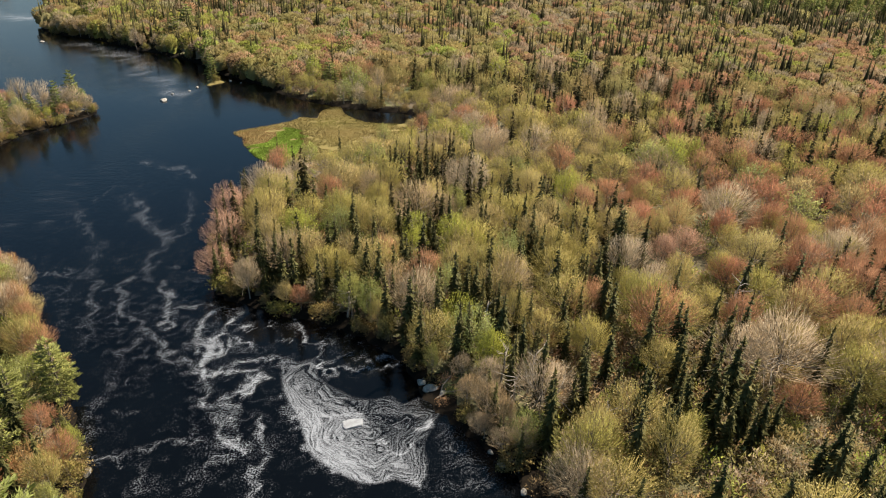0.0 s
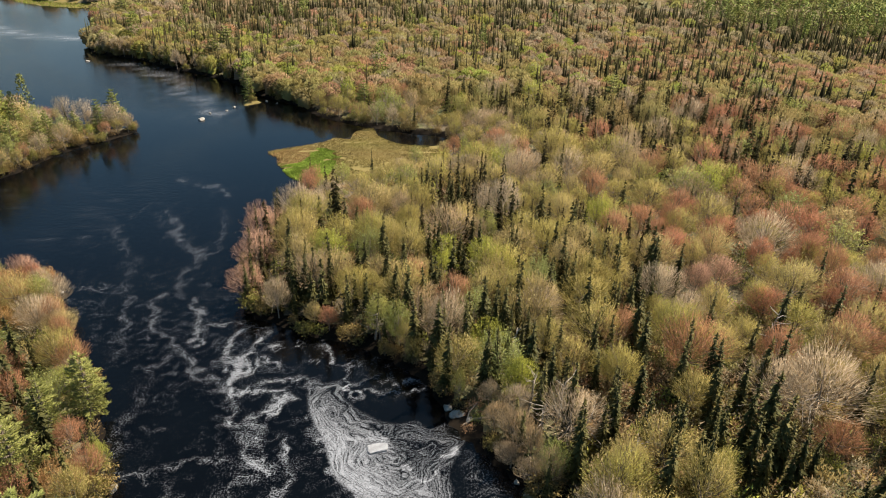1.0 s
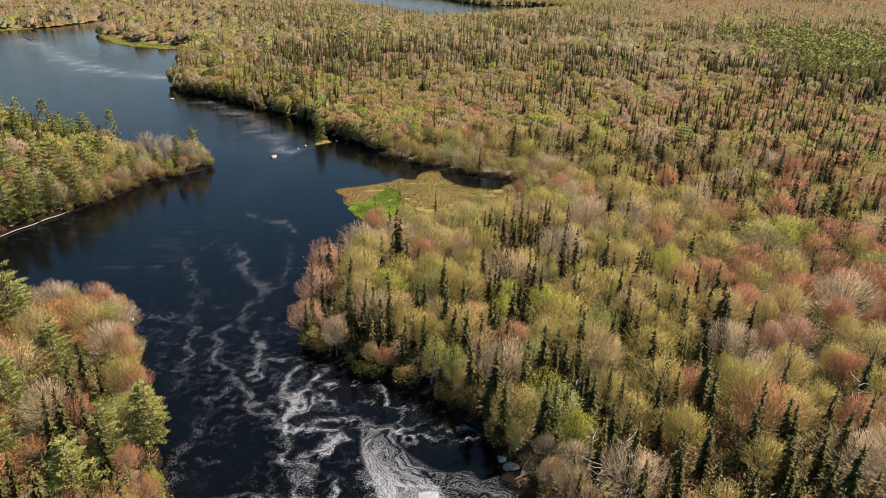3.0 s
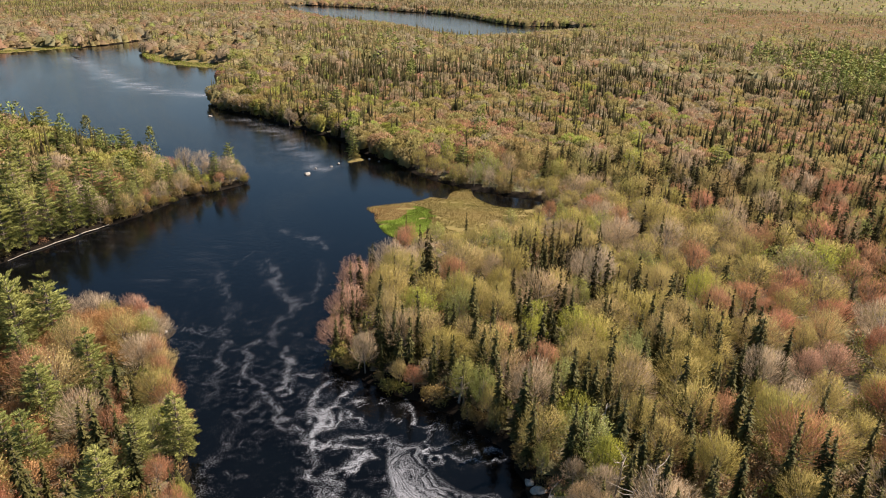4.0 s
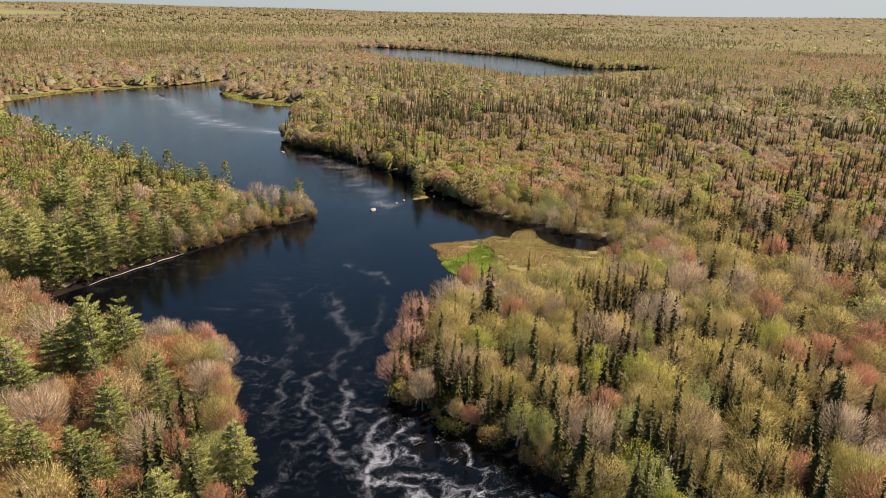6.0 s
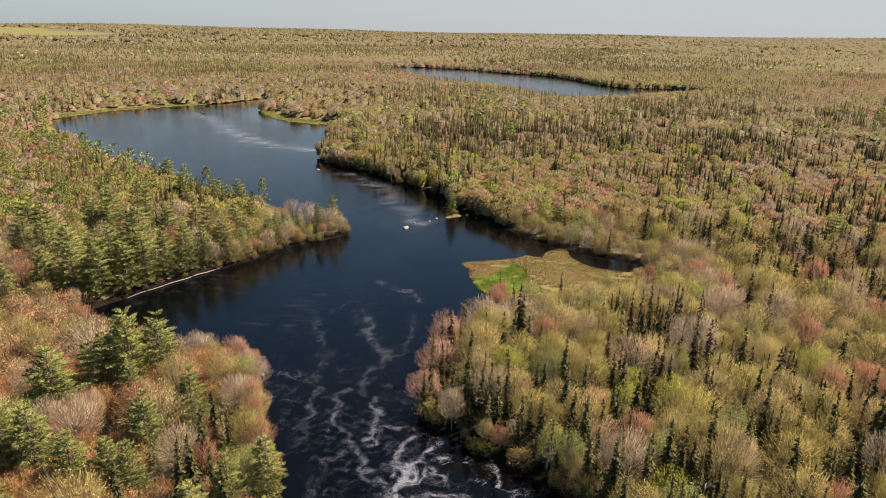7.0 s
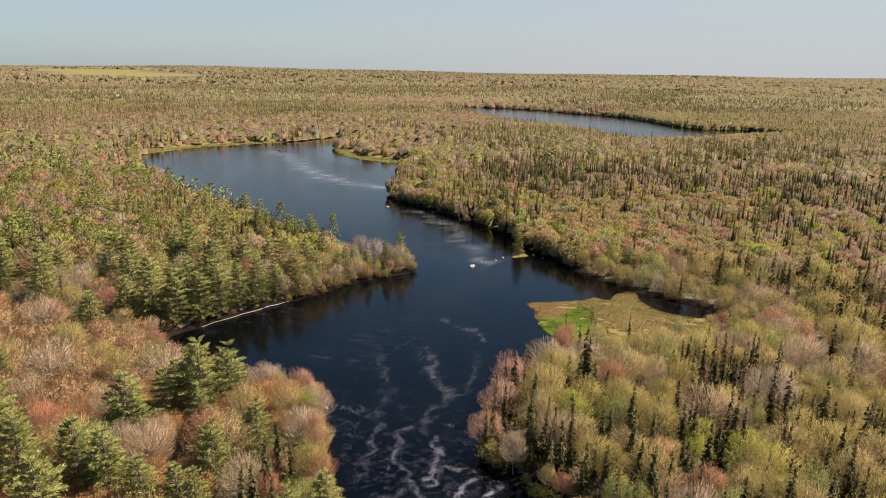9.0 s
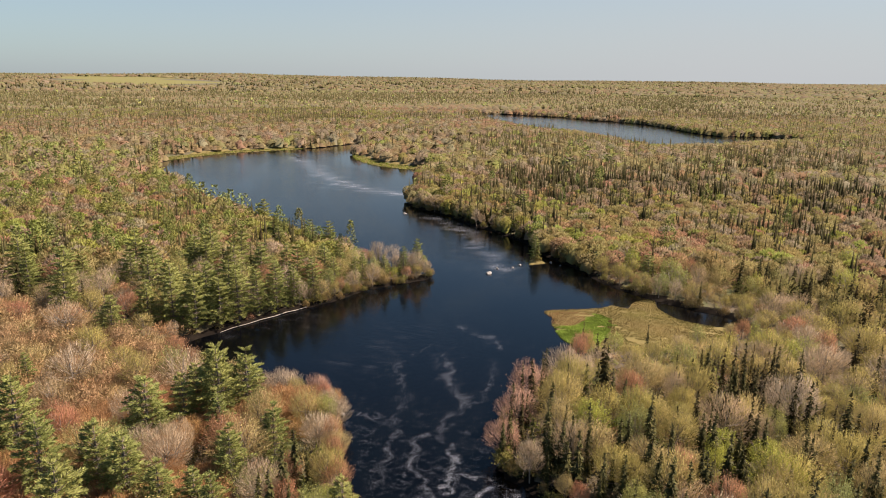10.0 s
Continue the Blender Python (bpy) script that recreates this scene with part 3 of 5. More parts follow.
def water_material(name="dark_river_water", gloss=0.26, breeze=0.0):
    """Near-black peaty water; the attribute 'foam' says where froth floats, finely broken up."""
    m, t, nodes, links, bsdf = material(name)
    co = nodes.new("ShaderNodeTexCoord").outputs["Object"]
    at = nodes.new("ShaderNodeAttribute")
    at.attribute_name = "foam"
    flow = nodes.new("ShaderNodeAttribute")
    flow.attribute_name = "flow"
    drawn = nodes.new("ShaderNodeAttribute")
    drawn.attribute_name = "threads"
    streak = noise_node(t, flow.outputs["Vector"], 2.3, 8, 0.72)
    grain = noise_node(t, co, 4.6, 5, 0.8)
    lines = math_node(t, "MULTIPLY", math_node(t, "SUBTRACT", streak, 0.5), math_node(t, "MULTIPLY_ADD", drawn.outputs["Fac"], 2.4, 1.2))
    dots = math_node(t, "MULTIPLY", math_node(t, "SUBTRACT", grain, 0.5), math_node(t, "MULTIPLY_ADD", drawn.outputs["Fac"], -6.0, 9.5))
    cover = math_node(t, "SUBTRACT", math_node(t, "ADD", math_node(t, "MULTIPLY", at.outputs["Fac"], 1.4), math_node(t, "ADD", lines, dots)), 0.5)
    froth = math_node(t, "MULTIPLY", math_node(t, "MULTIPLY", cover, 1.1, None, True), math_node(t, "MULTIPLY", at.outputs["Fac"], 4.0, None, True))
    froth = math_node(t, "MULTIPLY", froth, math_node(t, "MULTIPLY_ADD", at.outputs["Fac"], 0.34, 0.07, True))
    links.new(mix_color(t, froth, (0.0010, 0.0012, 0.0016), (0.57, 0.60, 0.66)), bsdf.inputs["Base Color"])
    # calm and ruffled lanes, drawn out along the current
    turn = nodes.new("ShaderNodeVectorRotate")
    turn.rotation_type = "Z_AXIS"
    turn.inputs["Angle"].default_value = radians(50)
    links.new(co, turn.inputs["Vector"])
    mp = nodes.new("ShaderNodeMapping")
    mp.inputs["Scale"].default_value = (0.12, 1.0, 1.0)
    links.new(turn.outputs[0], mp.inputs[0])
    ruffle = math_node(t, "MULTIPLY_ADD", noise_node(t, mp.outputs[0], 0.05, 6, 0.62), 2.4, -0.75, True)
    links.new(math_node(t, "ADD", math_node(t, "MULTIPLY_ADD", ruffle, 0.07, 0.03), math_node(t, "MULTIPLY", froth, 0.7)), bsdf.inputs["Roughness"])
    bsdf.inputs["IOR"].default_value = 1.333
    bsdf.inputs["Specular IOR Level"].default_value = gloss
    bump = nodes.new("ShaderNodeBump")
    # the open bend lies in the wind
    windy = nodes.new("ShaderNodeAttribute")
    windy.attribute_name = "wind"
    waves = math_node(t, "MULTIPLY_ADD", ruffle, 0.3, 0.12 + breeze)
    links.new(math_node(t, "ADD", waves, math_node(t, "MULTIPLY", windy.outputs["Fac"], math_node(t, "MULTIPLY_ADD", ruffle, 0.9, 0.3)), None, True), bump.inputs["Strength"])
    bump.inputs["Distance"].default_value = 0.10
    links.new(noise_node(t, co, 1.2, 4), bump.inputs["Height"])
    links.new(bump.outputs[0], bsdf.inputs["Normal"])
    return m


def sheet(name, poly, z, mat, grow=3.0):
    """A level sheet over an outline, running a little way under its banks."""
    c = np.array(poly)
    tan = unit(np.roll(c, -1, 0) - np.roll(c, 1, 0))
    area = 0.5 * np.sum(c[:, 0] * np.roll(c[:, 1], -1) - np.roll(c[:, 0], -1) * c[:, 1])
    out = np.c_[tan[:, 1], -tan[:, 0]] * (1 if area > 0 else -1)
    c = c + out * grow
    bm = bmesh.new()
    vs = [bm.verts.new((x, y, z)) for x, y in c]
    es = [bm.edges.new((a, b)) for a, b in zip(vs, vs[1:] + vs[:1])]
    bmesh.ops.triangle_fill(bm, use_beauty=True, edges=es)
    for f in bm.faces:
        if f.normal.z < 0:
            f.normal_flip()
    me = bpy.data.meshes.new(name)
    bm.to_mesh(me)
    bm.free()
    me.materials.append(mat)
    return new(name, me)


M_WATER = water_material()
wx_ = axis((-460, -190, 5), (-190, -74, 3), (-74, 13, 0.27), (13, 60, 6))
wy_ = axis((-270, 44, 6), (44, 100, 0.27), (100, 160, 0.8), (160, 330, 3), (330, 560, 5))
WX, WY = (a.ravel() for a in np.meshgrid(wx_, wy_))
wide = inside(RIVER, WX, WY) | (edge_distance(RIVER, WX, WY) < 9)
wi = np.arange(WX.size).reshape(len(wy_), len(wx_))
wq = np.stack([wi[:-1, :-1], wi[:-1, 1:], wi[1:, 1:], wi[1:, :-1]], -1).reshape(-1, 4)
wq = wq[wide[wq].all(1)]
used, flat = np.unique(wq, return_inverse=True)
river = new("river_water", mesh_from("river_water", np.c_[WX, WY, 0 * WX][used], flat.reshape(-1, 4), M_WATER))
foam, flow, threads = foam_cover(WX[used], WY[used])
river.data.attributes.new("threads", "FLOAT", "POINT").data.foreach_set("value", threads.astype(np.float32))
river.data.attributes.new("foam", "FLOAT", "POINT").data.foreach_set("value", foam.astype(np.float32))
open_reach = step(85, 170, WY[used]) * step(6, 34, -shore(WX[used], WY[used]))
river.data.attributes.new("wind", "FLOAT", "POINT").data.foreach_set("value", open_reach.astype(np.float32))
river.data.attributes.new("flow", "FLOAT_VECTOR", "POINT").data.foreach_set("vector", flow.astype(np.float32).ravel())
tagged(river, "dark tannin-brown river with drifting white foam", "river", kind="structure")
tagged(sheet("lake_water", LAKE, 0.0, water_material("ruffled_lake_water", 0.5, 0.7), 1.0), "pale grey-blue distant lake among woods", "lake", kind="structure")


# ---- woods ----
KINDS = {}


def kind(key, name, make, bark_mat, leaf_mat, label, category, group):
    KINDS[key] = dict(name=name, make=make, bark=bark_mat, leaf=leaf_mat, label=label, category=category, group=group, protos={}, count=0)


kind("pink", "pink_maple_tree", lambda s, q, w: broadleaf_parts(s, 8, 3.3, int(1700 * q), int(900 * q), 0.15 * w, 0.10, 0.05 * w), M_BARK, M_PINK, "maple tree with salmon-pink budding twigs", "maple tree", "pink maples")
kind("alder", "alder_bush", lambda s, q, w: broadleaf_parts(s, 3, 1.7, 300, 420, 0.24, 0.03, 0.06, 0.6, 3), M_BARK, M_ALDER, "low alder bush with brownish-green leaves on the bank", "bush", "alders")
kind("olive", "maple_tree", lambda s, q, w: broadleaf_parts(s, 9, 4.1, int(2000 * q), int(1400 * q), 0.165 * w, 0.25, 0.05 * w), M_BARK, M_OLIVE, "maple tree in olive-brown spring bud, spreading crown", "maple tree", "maples")
kind("red", "red_maple_tree", lambda s, q, w: broadleaf_parts(s, 9, 3.9, int(2000 * q), int(1000 * q), 0.15 * w, 0.25, 0.05 * w), M_BARK, M_RED, "red maple tree with orange-red buds on fine twigs", "red maple", "red maples")
kind("bare", "bare_tree", lambda s, q, w: broadleaf_parts(s, 9, 4.1, int(2300 * q), int(500 * q), 0.13 * w, 0.22, 0.046 * w), M_PALE, M_BARE, "leafless hardwood tree with pale tan twigs", "bare tree", "bare trees")
kind("lime", "birch_tree", lambda s, q, w: broadleaf_parts(s, 9, 3.5, int(1000 * q), int(2200 * q), 0.18 * w, 0.15, 0.05 * w), M_PALE, M_LIME, "birch tree with fresh yellow-green leaves", "birch tree", "birches")
kind("shrub", "shrub", lambda s, q, w: broadleaf_parts(s, 4.2, 2.7, int(1600 * q), int(700 * q), 0.14 * w, 0.05, 0.04 * w, 0.9, 4), M_BARK, M_SHRUB, "tall shrub with rust-brown budding twigs", "shrub", "shrubs")
kind("spruce", "spruce_tree", lambda s, q, w: spruce_parts(s, 9, 1.15, 24, 8), M_BARK, M_SPRUCE, "narrow dark green black spruce tree", "spruce tree", "spruces")
kind("pine", "pine_tree", lambda s, q, w: pine_parts(s, 14, 4.7), M_BARK, M_PINE, "white pine tree with open tiers of yellow-green boughs", "pine tree", "pines")
VARIANTS, PROTO_HEIGHT = 4, {"olive": 9, "red": 9, "bare": 9, "lime": 9, "shrub": 4.2, "spruce": 9, "pine": 14, "pink": 8, "alder": 3}


def plant(key, x, y, height, z=None, wide=1.0, variant=None, label=""):
    k = KINDS[key]
    v = int(rng.integers(VARIANTS)) if variant is None else variant
    light = math.hypot(x, y) > 128 and key not in ("alder", "spruce", "pine")
    v += VARIANTS * light  # trees farther off are built of fewer, coarser twigs
    z = float(ground_height([x], [y])[0]) if z is None else z
    s = height / PROTO_HEIGHT[key]
    m = pose(x, y, z - 0.1, rng.uniform(-2, 2), rng.uniform(-2, 2), rng.uniform(0, 360)) @ Matrix.Diagonal((s * wide, s * wide, s, 1))
    if v not in k["protos"]:
        wood, crown = k["make"](100 + 17 * v + len(key), *((0.45, 1.45) if light else (1.0, 1.0)))
        ob = k["protos"][v] = tree(k["name"], wood, crown, k["bark"], k["leaf"], k["label"], k["category"], k["group"], 0.3 if key == "pine" else 0.6 if key == "spruce" else 0.42)
        ob.matrix_basis = m
    else:
        ob = copy_thing(k["protos"][v], Matrix.Identity(4))
        ob.matrix_basis = m
    if label:
        ob["label"] = label
    k["count"] += 1
    return ob


def bog_share(x, y):
    """The spruce bog beyond the bend, with a ragged edge."""
    r, n = np.hypot(x, y), layered(x, y, 70, 51) - 0.5
    return step(255, 375, r + 110 * n) * (1 - step(560, 720, r + 160 * n)) * step(-40, 60, x + 170 + 0.45 * (y - 335) + 80 * n) * (0.35 + 0.65 * step(0.40, 0.58, layered(x, y, 50, 52)))


def mix_at(x, y):
    """Shares of olive, red, bare, lime, shrub, spruce, pine in the woods at a place."""
    n1, n2, n3 = value_noise(x, y, 28, 11), value_noise(x, y, 60, 12), value_noise(x, y, 16, 13)
    r = np.hypot(x, y)
    point = ((x < -94) & (y > 99) & (y < 330) & (y - 100 < -0.95 * (x + 20))).astype(float)
    west = ((x < -36) & (y <= 99)).astype(float)
    scrub = ((x < -95) & (y < 100)).astype(float)
    bog = bog_share(x, y) * (1 - point)
    tall = step(330, 400, r) * (1 - step(520, 600, r)) * step(90, 170, x)
    olive = 0.40 + 0.5 * n1
    red = 0.06 + 0.4 * step(0.55, 0.85, n2) * n3 * 1.6
    # more pale bare trees far off, their colour standing in for aerial haze
    bare = 0.10 + 0.35 * step(0.5, 0.9, n3) + 0.1 * step(400, 900, r)
    lime = 0.02 + 0.22 * step(0.62, 0.9, 1 - n1)
    shrub = 0.03 + 0 * x
    spruce = 0.12 + 0.6 * step(0.55, 0.85, value_noise(x, y, 34, 14))
    pine = 0.015 * ((x < -45) | (r > 230))
    olive = olive * (1 - 0.75 * bog) * (1 - 0.3 * point)
    spruce = spruce * (1 - 0.85 * west) * (1 - 0.5 * point) + 0.55 * bog
    bare = bare + 0.5 * bog
    shrub = shrub + 0.5 * bog
    lime = lime + 0.1 * point
    pine = pine + 0.2 * point + 0.2 * west * (1 - 0.75 * scrub) + 1.5 * tall
    shrub = shrub + 1.2 * scrub + 0.45 * west
    olive = olive * (1 - 0.72 * west)
    lime = lime * (1 - 0.6 * west)
    shrub = shrub + 0.5 * west
    red = red * (1 - 0.5 * point) + 0.08 * point + 0.16 * west + 0.32 * step(10, 60, x) * (1 - step(300, 420, r))
    # beyond the bend: a spruce bog, hardwoods along the shores, russet thickets in the west, and broad patches on the plain
    away, beyond = shore(x, y), step(205, 235, r)
    region, broad = layered(x, y, 260, 15), layered(x, y, 420, 19)
    fringe = beyond * (1 - step(22, 45, away)) * (x > -230)
    thicket = beyond * (x < -225) * (1 - step(90, 190, away)) * (1 - 0.75 * point)
    plain = step(640, 760, r)
    spruce = np.where(beyond > 0, spruce * (1 - 0.6 * fringe) * (1 - 0.8 * thicket) + plain * 1.7 * step(0.52, 0.66, region), spruce)
    lime = lime + 0.6 * fringe * n1 + 0.06 * beyond * (1 - plain) + plain * 0.6 * step(0.55, 0.7, broad)
    olive = olive * (1 - 0.8 * thicket) + 0.5 * fringe
    red = red * (1 - 0.5 * bog) + 0.05 * beyond * (x > -200) + 0.04 * thicket + plain * 1.4 * step(0.5, 0.62, 1 - region) * (1 - step(0.5, 0.6, broad))
    bare = bare + 0.1 * thicket + plain * 0.15
    shrub = shrub + 2.2 * thicket
    pine = pine * (1 - 0.9 * thicket)
    backwoods = (x < -200) * step(120, 230, away) * (1 - point)
    spruce = spruce + backwoods * (0.8 + 1.4 * step(0.42, 0.6, region))
    lime = lime + 0.4 * backwoods * step(0.5, 0.65, broad)
    gully = step(12, 30, x) * (1 - step(84, 100, y))
    spruce = spruce + 0.4 * gully
    return np.stack([olive, red, bare, lime, shrub, spruce, pine], -1)


ORDER = ["olive", "red", "bare", "lime", "shrub", "spruce", "pine"]
TINTS = np.array([(0.238, 0.195, 0.077), (0.285, 0.168, 0.098), (0.252, 0.196, 0.124), (0.235, 0.245, 0.058), (0.262, 0.180, 0.09), (0.052, 0.046, 0.019), (0.15, 0.165, 0.048)])
SPOTS = []  # every planted place: x, y, room


def scatter(x0, x1, y0, y1, cell, keep):
    """Jittered places on land, one to a cell."""
    nx, ny = int((x1 - x0) / cell), int((y1 - y0) / cell)
    i, j = np.meshgrid(np.arange(nx), np.arange(ny))
    x = x0 + (i.ravel() + rng.uniform(0.05, 0.95, i.size)) * cell
    y = y0 + (j.ravel() + rng.uniform(0.05, 0.95, i.size)) * cell
    ok = keep(x, y)
    x, y = x[ok], y[ok]
    d = shore(x, y)
    ok = (d > 0.4) & ~inside(SEDGE, x, y) & ~inside(FAR_SEDGE, x, y) & ~inside(WEST_SEDGE, x, y)
    return x[ok], y[ok], d[ok]


def in_sector(x, y, near, far, pad=0.0):
    r, a = np.hypot(x, y), np.degrees(np.arctan2(x, y))
    return (r > near) & (r < far) & (a > -64 - pad) & (a < 37 + pad)


def choose(x, y):
    w = mix_at(x, y)
    c = np.cumsum(w / w.sum(-1, keepdims=True), -1)
    return (rng.random((len(x), 1)) > c).sum(-1).clip(0, 6)


def heights(k, x, y):
    base = np.array([7.8, 7.6, 8.2, 7.8, 4.0, 9.8, 12.5])[k]
    low = 1 - 0.38 * (edge_distance(SEDGE, x, y) < 11)
    r, n1 = np.hypot(x, y), value_noise(x, y, 28, 11)
    # beyond the bend the hardwood crowns close up; in the bog they stay low under the spires
    closed = (r > 215) & (k < 5)
    bog = rng.random(len(x)) < bog_share(x, y)
    base = base * np.where(bog & (k < 4), 0.72, 1.0) * np.where(bog & (k == 5), 0.75 + 0.3 * n1, 1.0)
    return base * low * np.where(closed, rng.uniform(0.88, 1.13, len(k)), rng.uniform(0.75, 1.28, len(k)))


# -- single trees by the water --
EAST = (
    ("pink", -40.0, 113.2, 9, 1.3), ("pink", -37.8, 94.6, 7, 1.25), ("pink", -38.5, 103.5, 8, 1.3), ("spruce", -30.3, 118.3, 8, 1), ("spruce", -24.7, 115.6, 9, 1),
    ("spruce", -22.0, 112.4, 9, 1), ("spruce", -19.8, 113.2, 8.5, 1), ("spruce", -31.0, 91.3, 8.5, 1), ("spruce", -28.4, 91.4, 9, 1), ("spruce", -26.9, 92.4, 10, 1),
    ("lime", -25.1, 102.5, 9, 1), ("lime", -18.2, 103.5, 8.5, 1), ("bare", -5.3, 111.8, 9.5, 1.35), ("bare", -8.2, 87.3, 8, 1.1), ("red", -9.8, 95.6, 8, 0.9),
    ("lime", -13.8, 84.9, 8, 0.9), ("lime", -10.7, 83.2, 8, 0.8), ("spruce", 3.4, 83.8, 9, 1.1), ("spruce", 22.1, 92.1, 7, 1.1), ("lime", 4.0, 74.3, 8.5, 1.25),
    ("olive", -1.7, 75.3, 8, 1.1), ("bare", -25.7, 94.4, 9, 1),)
INLAND = (
    ("olive", 17.2, 82.5, 9, 1.1), ("red", 21.0, 82.9, 8, 1), ("red", 29.3, 77.3, 10, 1.2), ("bare", 43.3, 70.0, 11, 1.4), ("red", 62.7, 88.0, 9, 1.2),
    ("pink", 40.0, 101.0, 8, 1.1), ("pink", 36.6, 99.9, 7, 1), ("bare", 50.8, 112.2, 10, 1.3), ("lime", 64.1, 111.7, 9, 1.4), ("lime", 43.1, 138.5, 9, 1.5),
    ("lime", 53.7, 140.9, 8, 1.1), ("lime", 61.4, 128.1, 8, 1.2), ("bare", 12.2, 63.9, 9, 1.1), ("bare", 15.0, 50.4, 8, 1.1), ("lime", 10.0, 58.7, 6, 1),
    ("bare", 4.7, 60.0, 3.5, 1.1), ("spruce", 21.3, 69.7, 10, 1), ("spruce", 17.1, 63.5, 10, 1), ("spruce", 23.6, 61.9, 10, 1), ("spruce", 34.9, 64.5, 12, 1.2),
    ("spruce", 29.9, 68.5, 11, 1), ("olive", 6.9, 106.1, 9, 1.3),)
SPRUCES = (
    ("spruce", -11.0, 135.1, 9, 1.1), ("spruce", -8.1, 146.6, 8, 1), ("spruce", -5.4, 130.7, 8, 1), ("spruce", -4.0, 129.8, 8, 1), ("spruce", 11.0, 116.2, 8, 1),
    ("spruce", 72.1, 203.5, 10, 1.1), ("spruce", 56.1, 203.3, 10, 1.1), ("spruce", 42.3, 129.2, 8, 1), ("spruce", 48.4, 121.1, 8, 1), ("spruce", 86.1, 145.4, 9, 1),
    ("spruce", 63.9, 95.4, 9, 1.1), ("spruce", 18.3, 102.7, 8, 1), ("spruce", 31.1, 113.6, 8, 1), ("lime", 85.6, 215.9, 10, 1.7), ("lime", 88.9, 198.7, 9, 1.3),
    ("lime", 17.0, 237.0, 9, 1.1), ("lime", 15.4, 210.2, 9, 1.1), ("spruce", 55.2, 98.8, 10, 1), ("spruce", 33.6, 101.6, 9, 1), ("pine", 39.9, 212.9, 11, 1),)
WEST = (
    ("pine", -88.1, 82.9, 12, 1), ("pine", -82.2, 84.0, 13, 1), ("pine", -88.1, 67.6, 12.5, 1.25), ("pine", -87.1, 74.4, 10.5, 0.9), ("pine", -77.2, 55.3, 12, 1.1),
    ("pine", -82.5, 54.8, 12, 1), ("pine", -88.3, 50.2, 13, 1.1), ("pine", -67.1, 74.0, 10.5, 0.9), ("pine", -67.3, 65.1, 11, 1), ("pine", -70.2, 55.2, 10, 1),
    ("pine", -65.5, 56.5, 9, 1), ("pine", -124.3, 70.5, 8, 0.8), ("bare", -82.1, 94.9, 7, 1), ("pink", -75.6, 97.6, 6.5, 1), ("bare", -65.6, 88.2, 6.5, 0.9),
    ("olive", -58.6, 80.5, 6, 1), ("olive", -69.4, 84.6, 8, 1), ("lime", -52.0, 67.6, 6, 0.9), ("pine", -47.1, 64.8, 10, 0.95), ("red", -46.5, 58.2, 5, 1.1), ("red", -53.6, 72.2, 7, 0.9), ("pine", -50, 60, 9, 0.9), ("red", -57.4, 64.6, 6, 1), ("bare", -60.7, 64.0, 8, 1),)
POINT = (
    ("pine", -124.9, 123.3, 15, 1.1), ("pine", -127.9, 115.0, 14, 1), ("pine", -137.0, 115.7, 14, 1), ("pine", -103.7, 185.4, 11, 0.8), ("pine", -112.3, 164.6, 8.5, 0.8),
    ("pine", -117.9, 153.5, 12.5, 0.9), ("pine", -139.2, 186.4, 12, 1), ("pine", -144.6, 181.0, 12, 1), ("pine", -179.8, 208.5, 13, 1), ("pine", -132.2, 143.0, 13, 1),
    ("pine", -128.6, 149.6, 12, 0.9), ("pine", -117.5, 160.5, 11, 0.8), ("red", -127.6, 150.7, 8.5, 1.2), ("red", -141.5, 107.2, 7.5, 1.1), ("shrub", -124.5, 100.7, 5.5, 1.2),
    ("lime", -138.3, 96.7, 6.5, 1), ("bare", -111.3, 182.3, 8.5, 0.9), ("bare", -116.5, 180.5, 9, 0.8), ("bare", -107.4, 184.6, 7, 0.8), ("red", -145.7, 93.6, 8, 1),)
FAR = (
    ("pine", -100.7, 266.8, 13, 1.2), ("pine", -101.4, 256.2, 11, 1), ("spruce", -117.4, 279.1, 11, 1.1), ("lime", -28.8, 201.3, 9, 1.2), ("lime", -25.7, 196.9, 8, 1),
    ("bare", -81.9, 239.3, 8, 1.1), ("lime", -41.9, 209.0, 9, 1), ("pine", -35.9, 204.6, 9, 1), ("lime", 16.8, 234.7, 9, 1.1), ("lime", 15.3, 213.7, 8, 1.1),
    ("spruce", -55.6, 243.6, 9, 1), ("bare", -164.9, 291.2, 8, 1), ("pine", -182.3, 348.1, 12, 1.1),)
POINT_PINES = (
    ("pine", -121.5, 116.5, 13, 1), ("pine", -120.2, 121.5, 14, 1), ("pine", -118.7, 127, 12, 0.9), ("pine", -117.4, 132.5, 13, 1), ("pine", -115.6, 137.5, 11, 0.9), ("pine", -113.5, 143, 12, 0.9), ("pine", -123.5, 110.5, 13, 0.95),
    ("pine", -112.3, 151, 10, 0.8), ("pine", -110, 158, 9, 0.8), ("pine", -128, 108, 13, 1), ("pine", -133, 105, 12, 1), ("pine", -106.5, 168, 8, 0.8),
    ("pine", -104, 175, 9, 0.8), ("pine", -150, 172, 12, 1), ("pine", -160, 182, 12, 1), ("pine", -150, 140, 13, 1), ("pine", -163, 130, 13, 1))
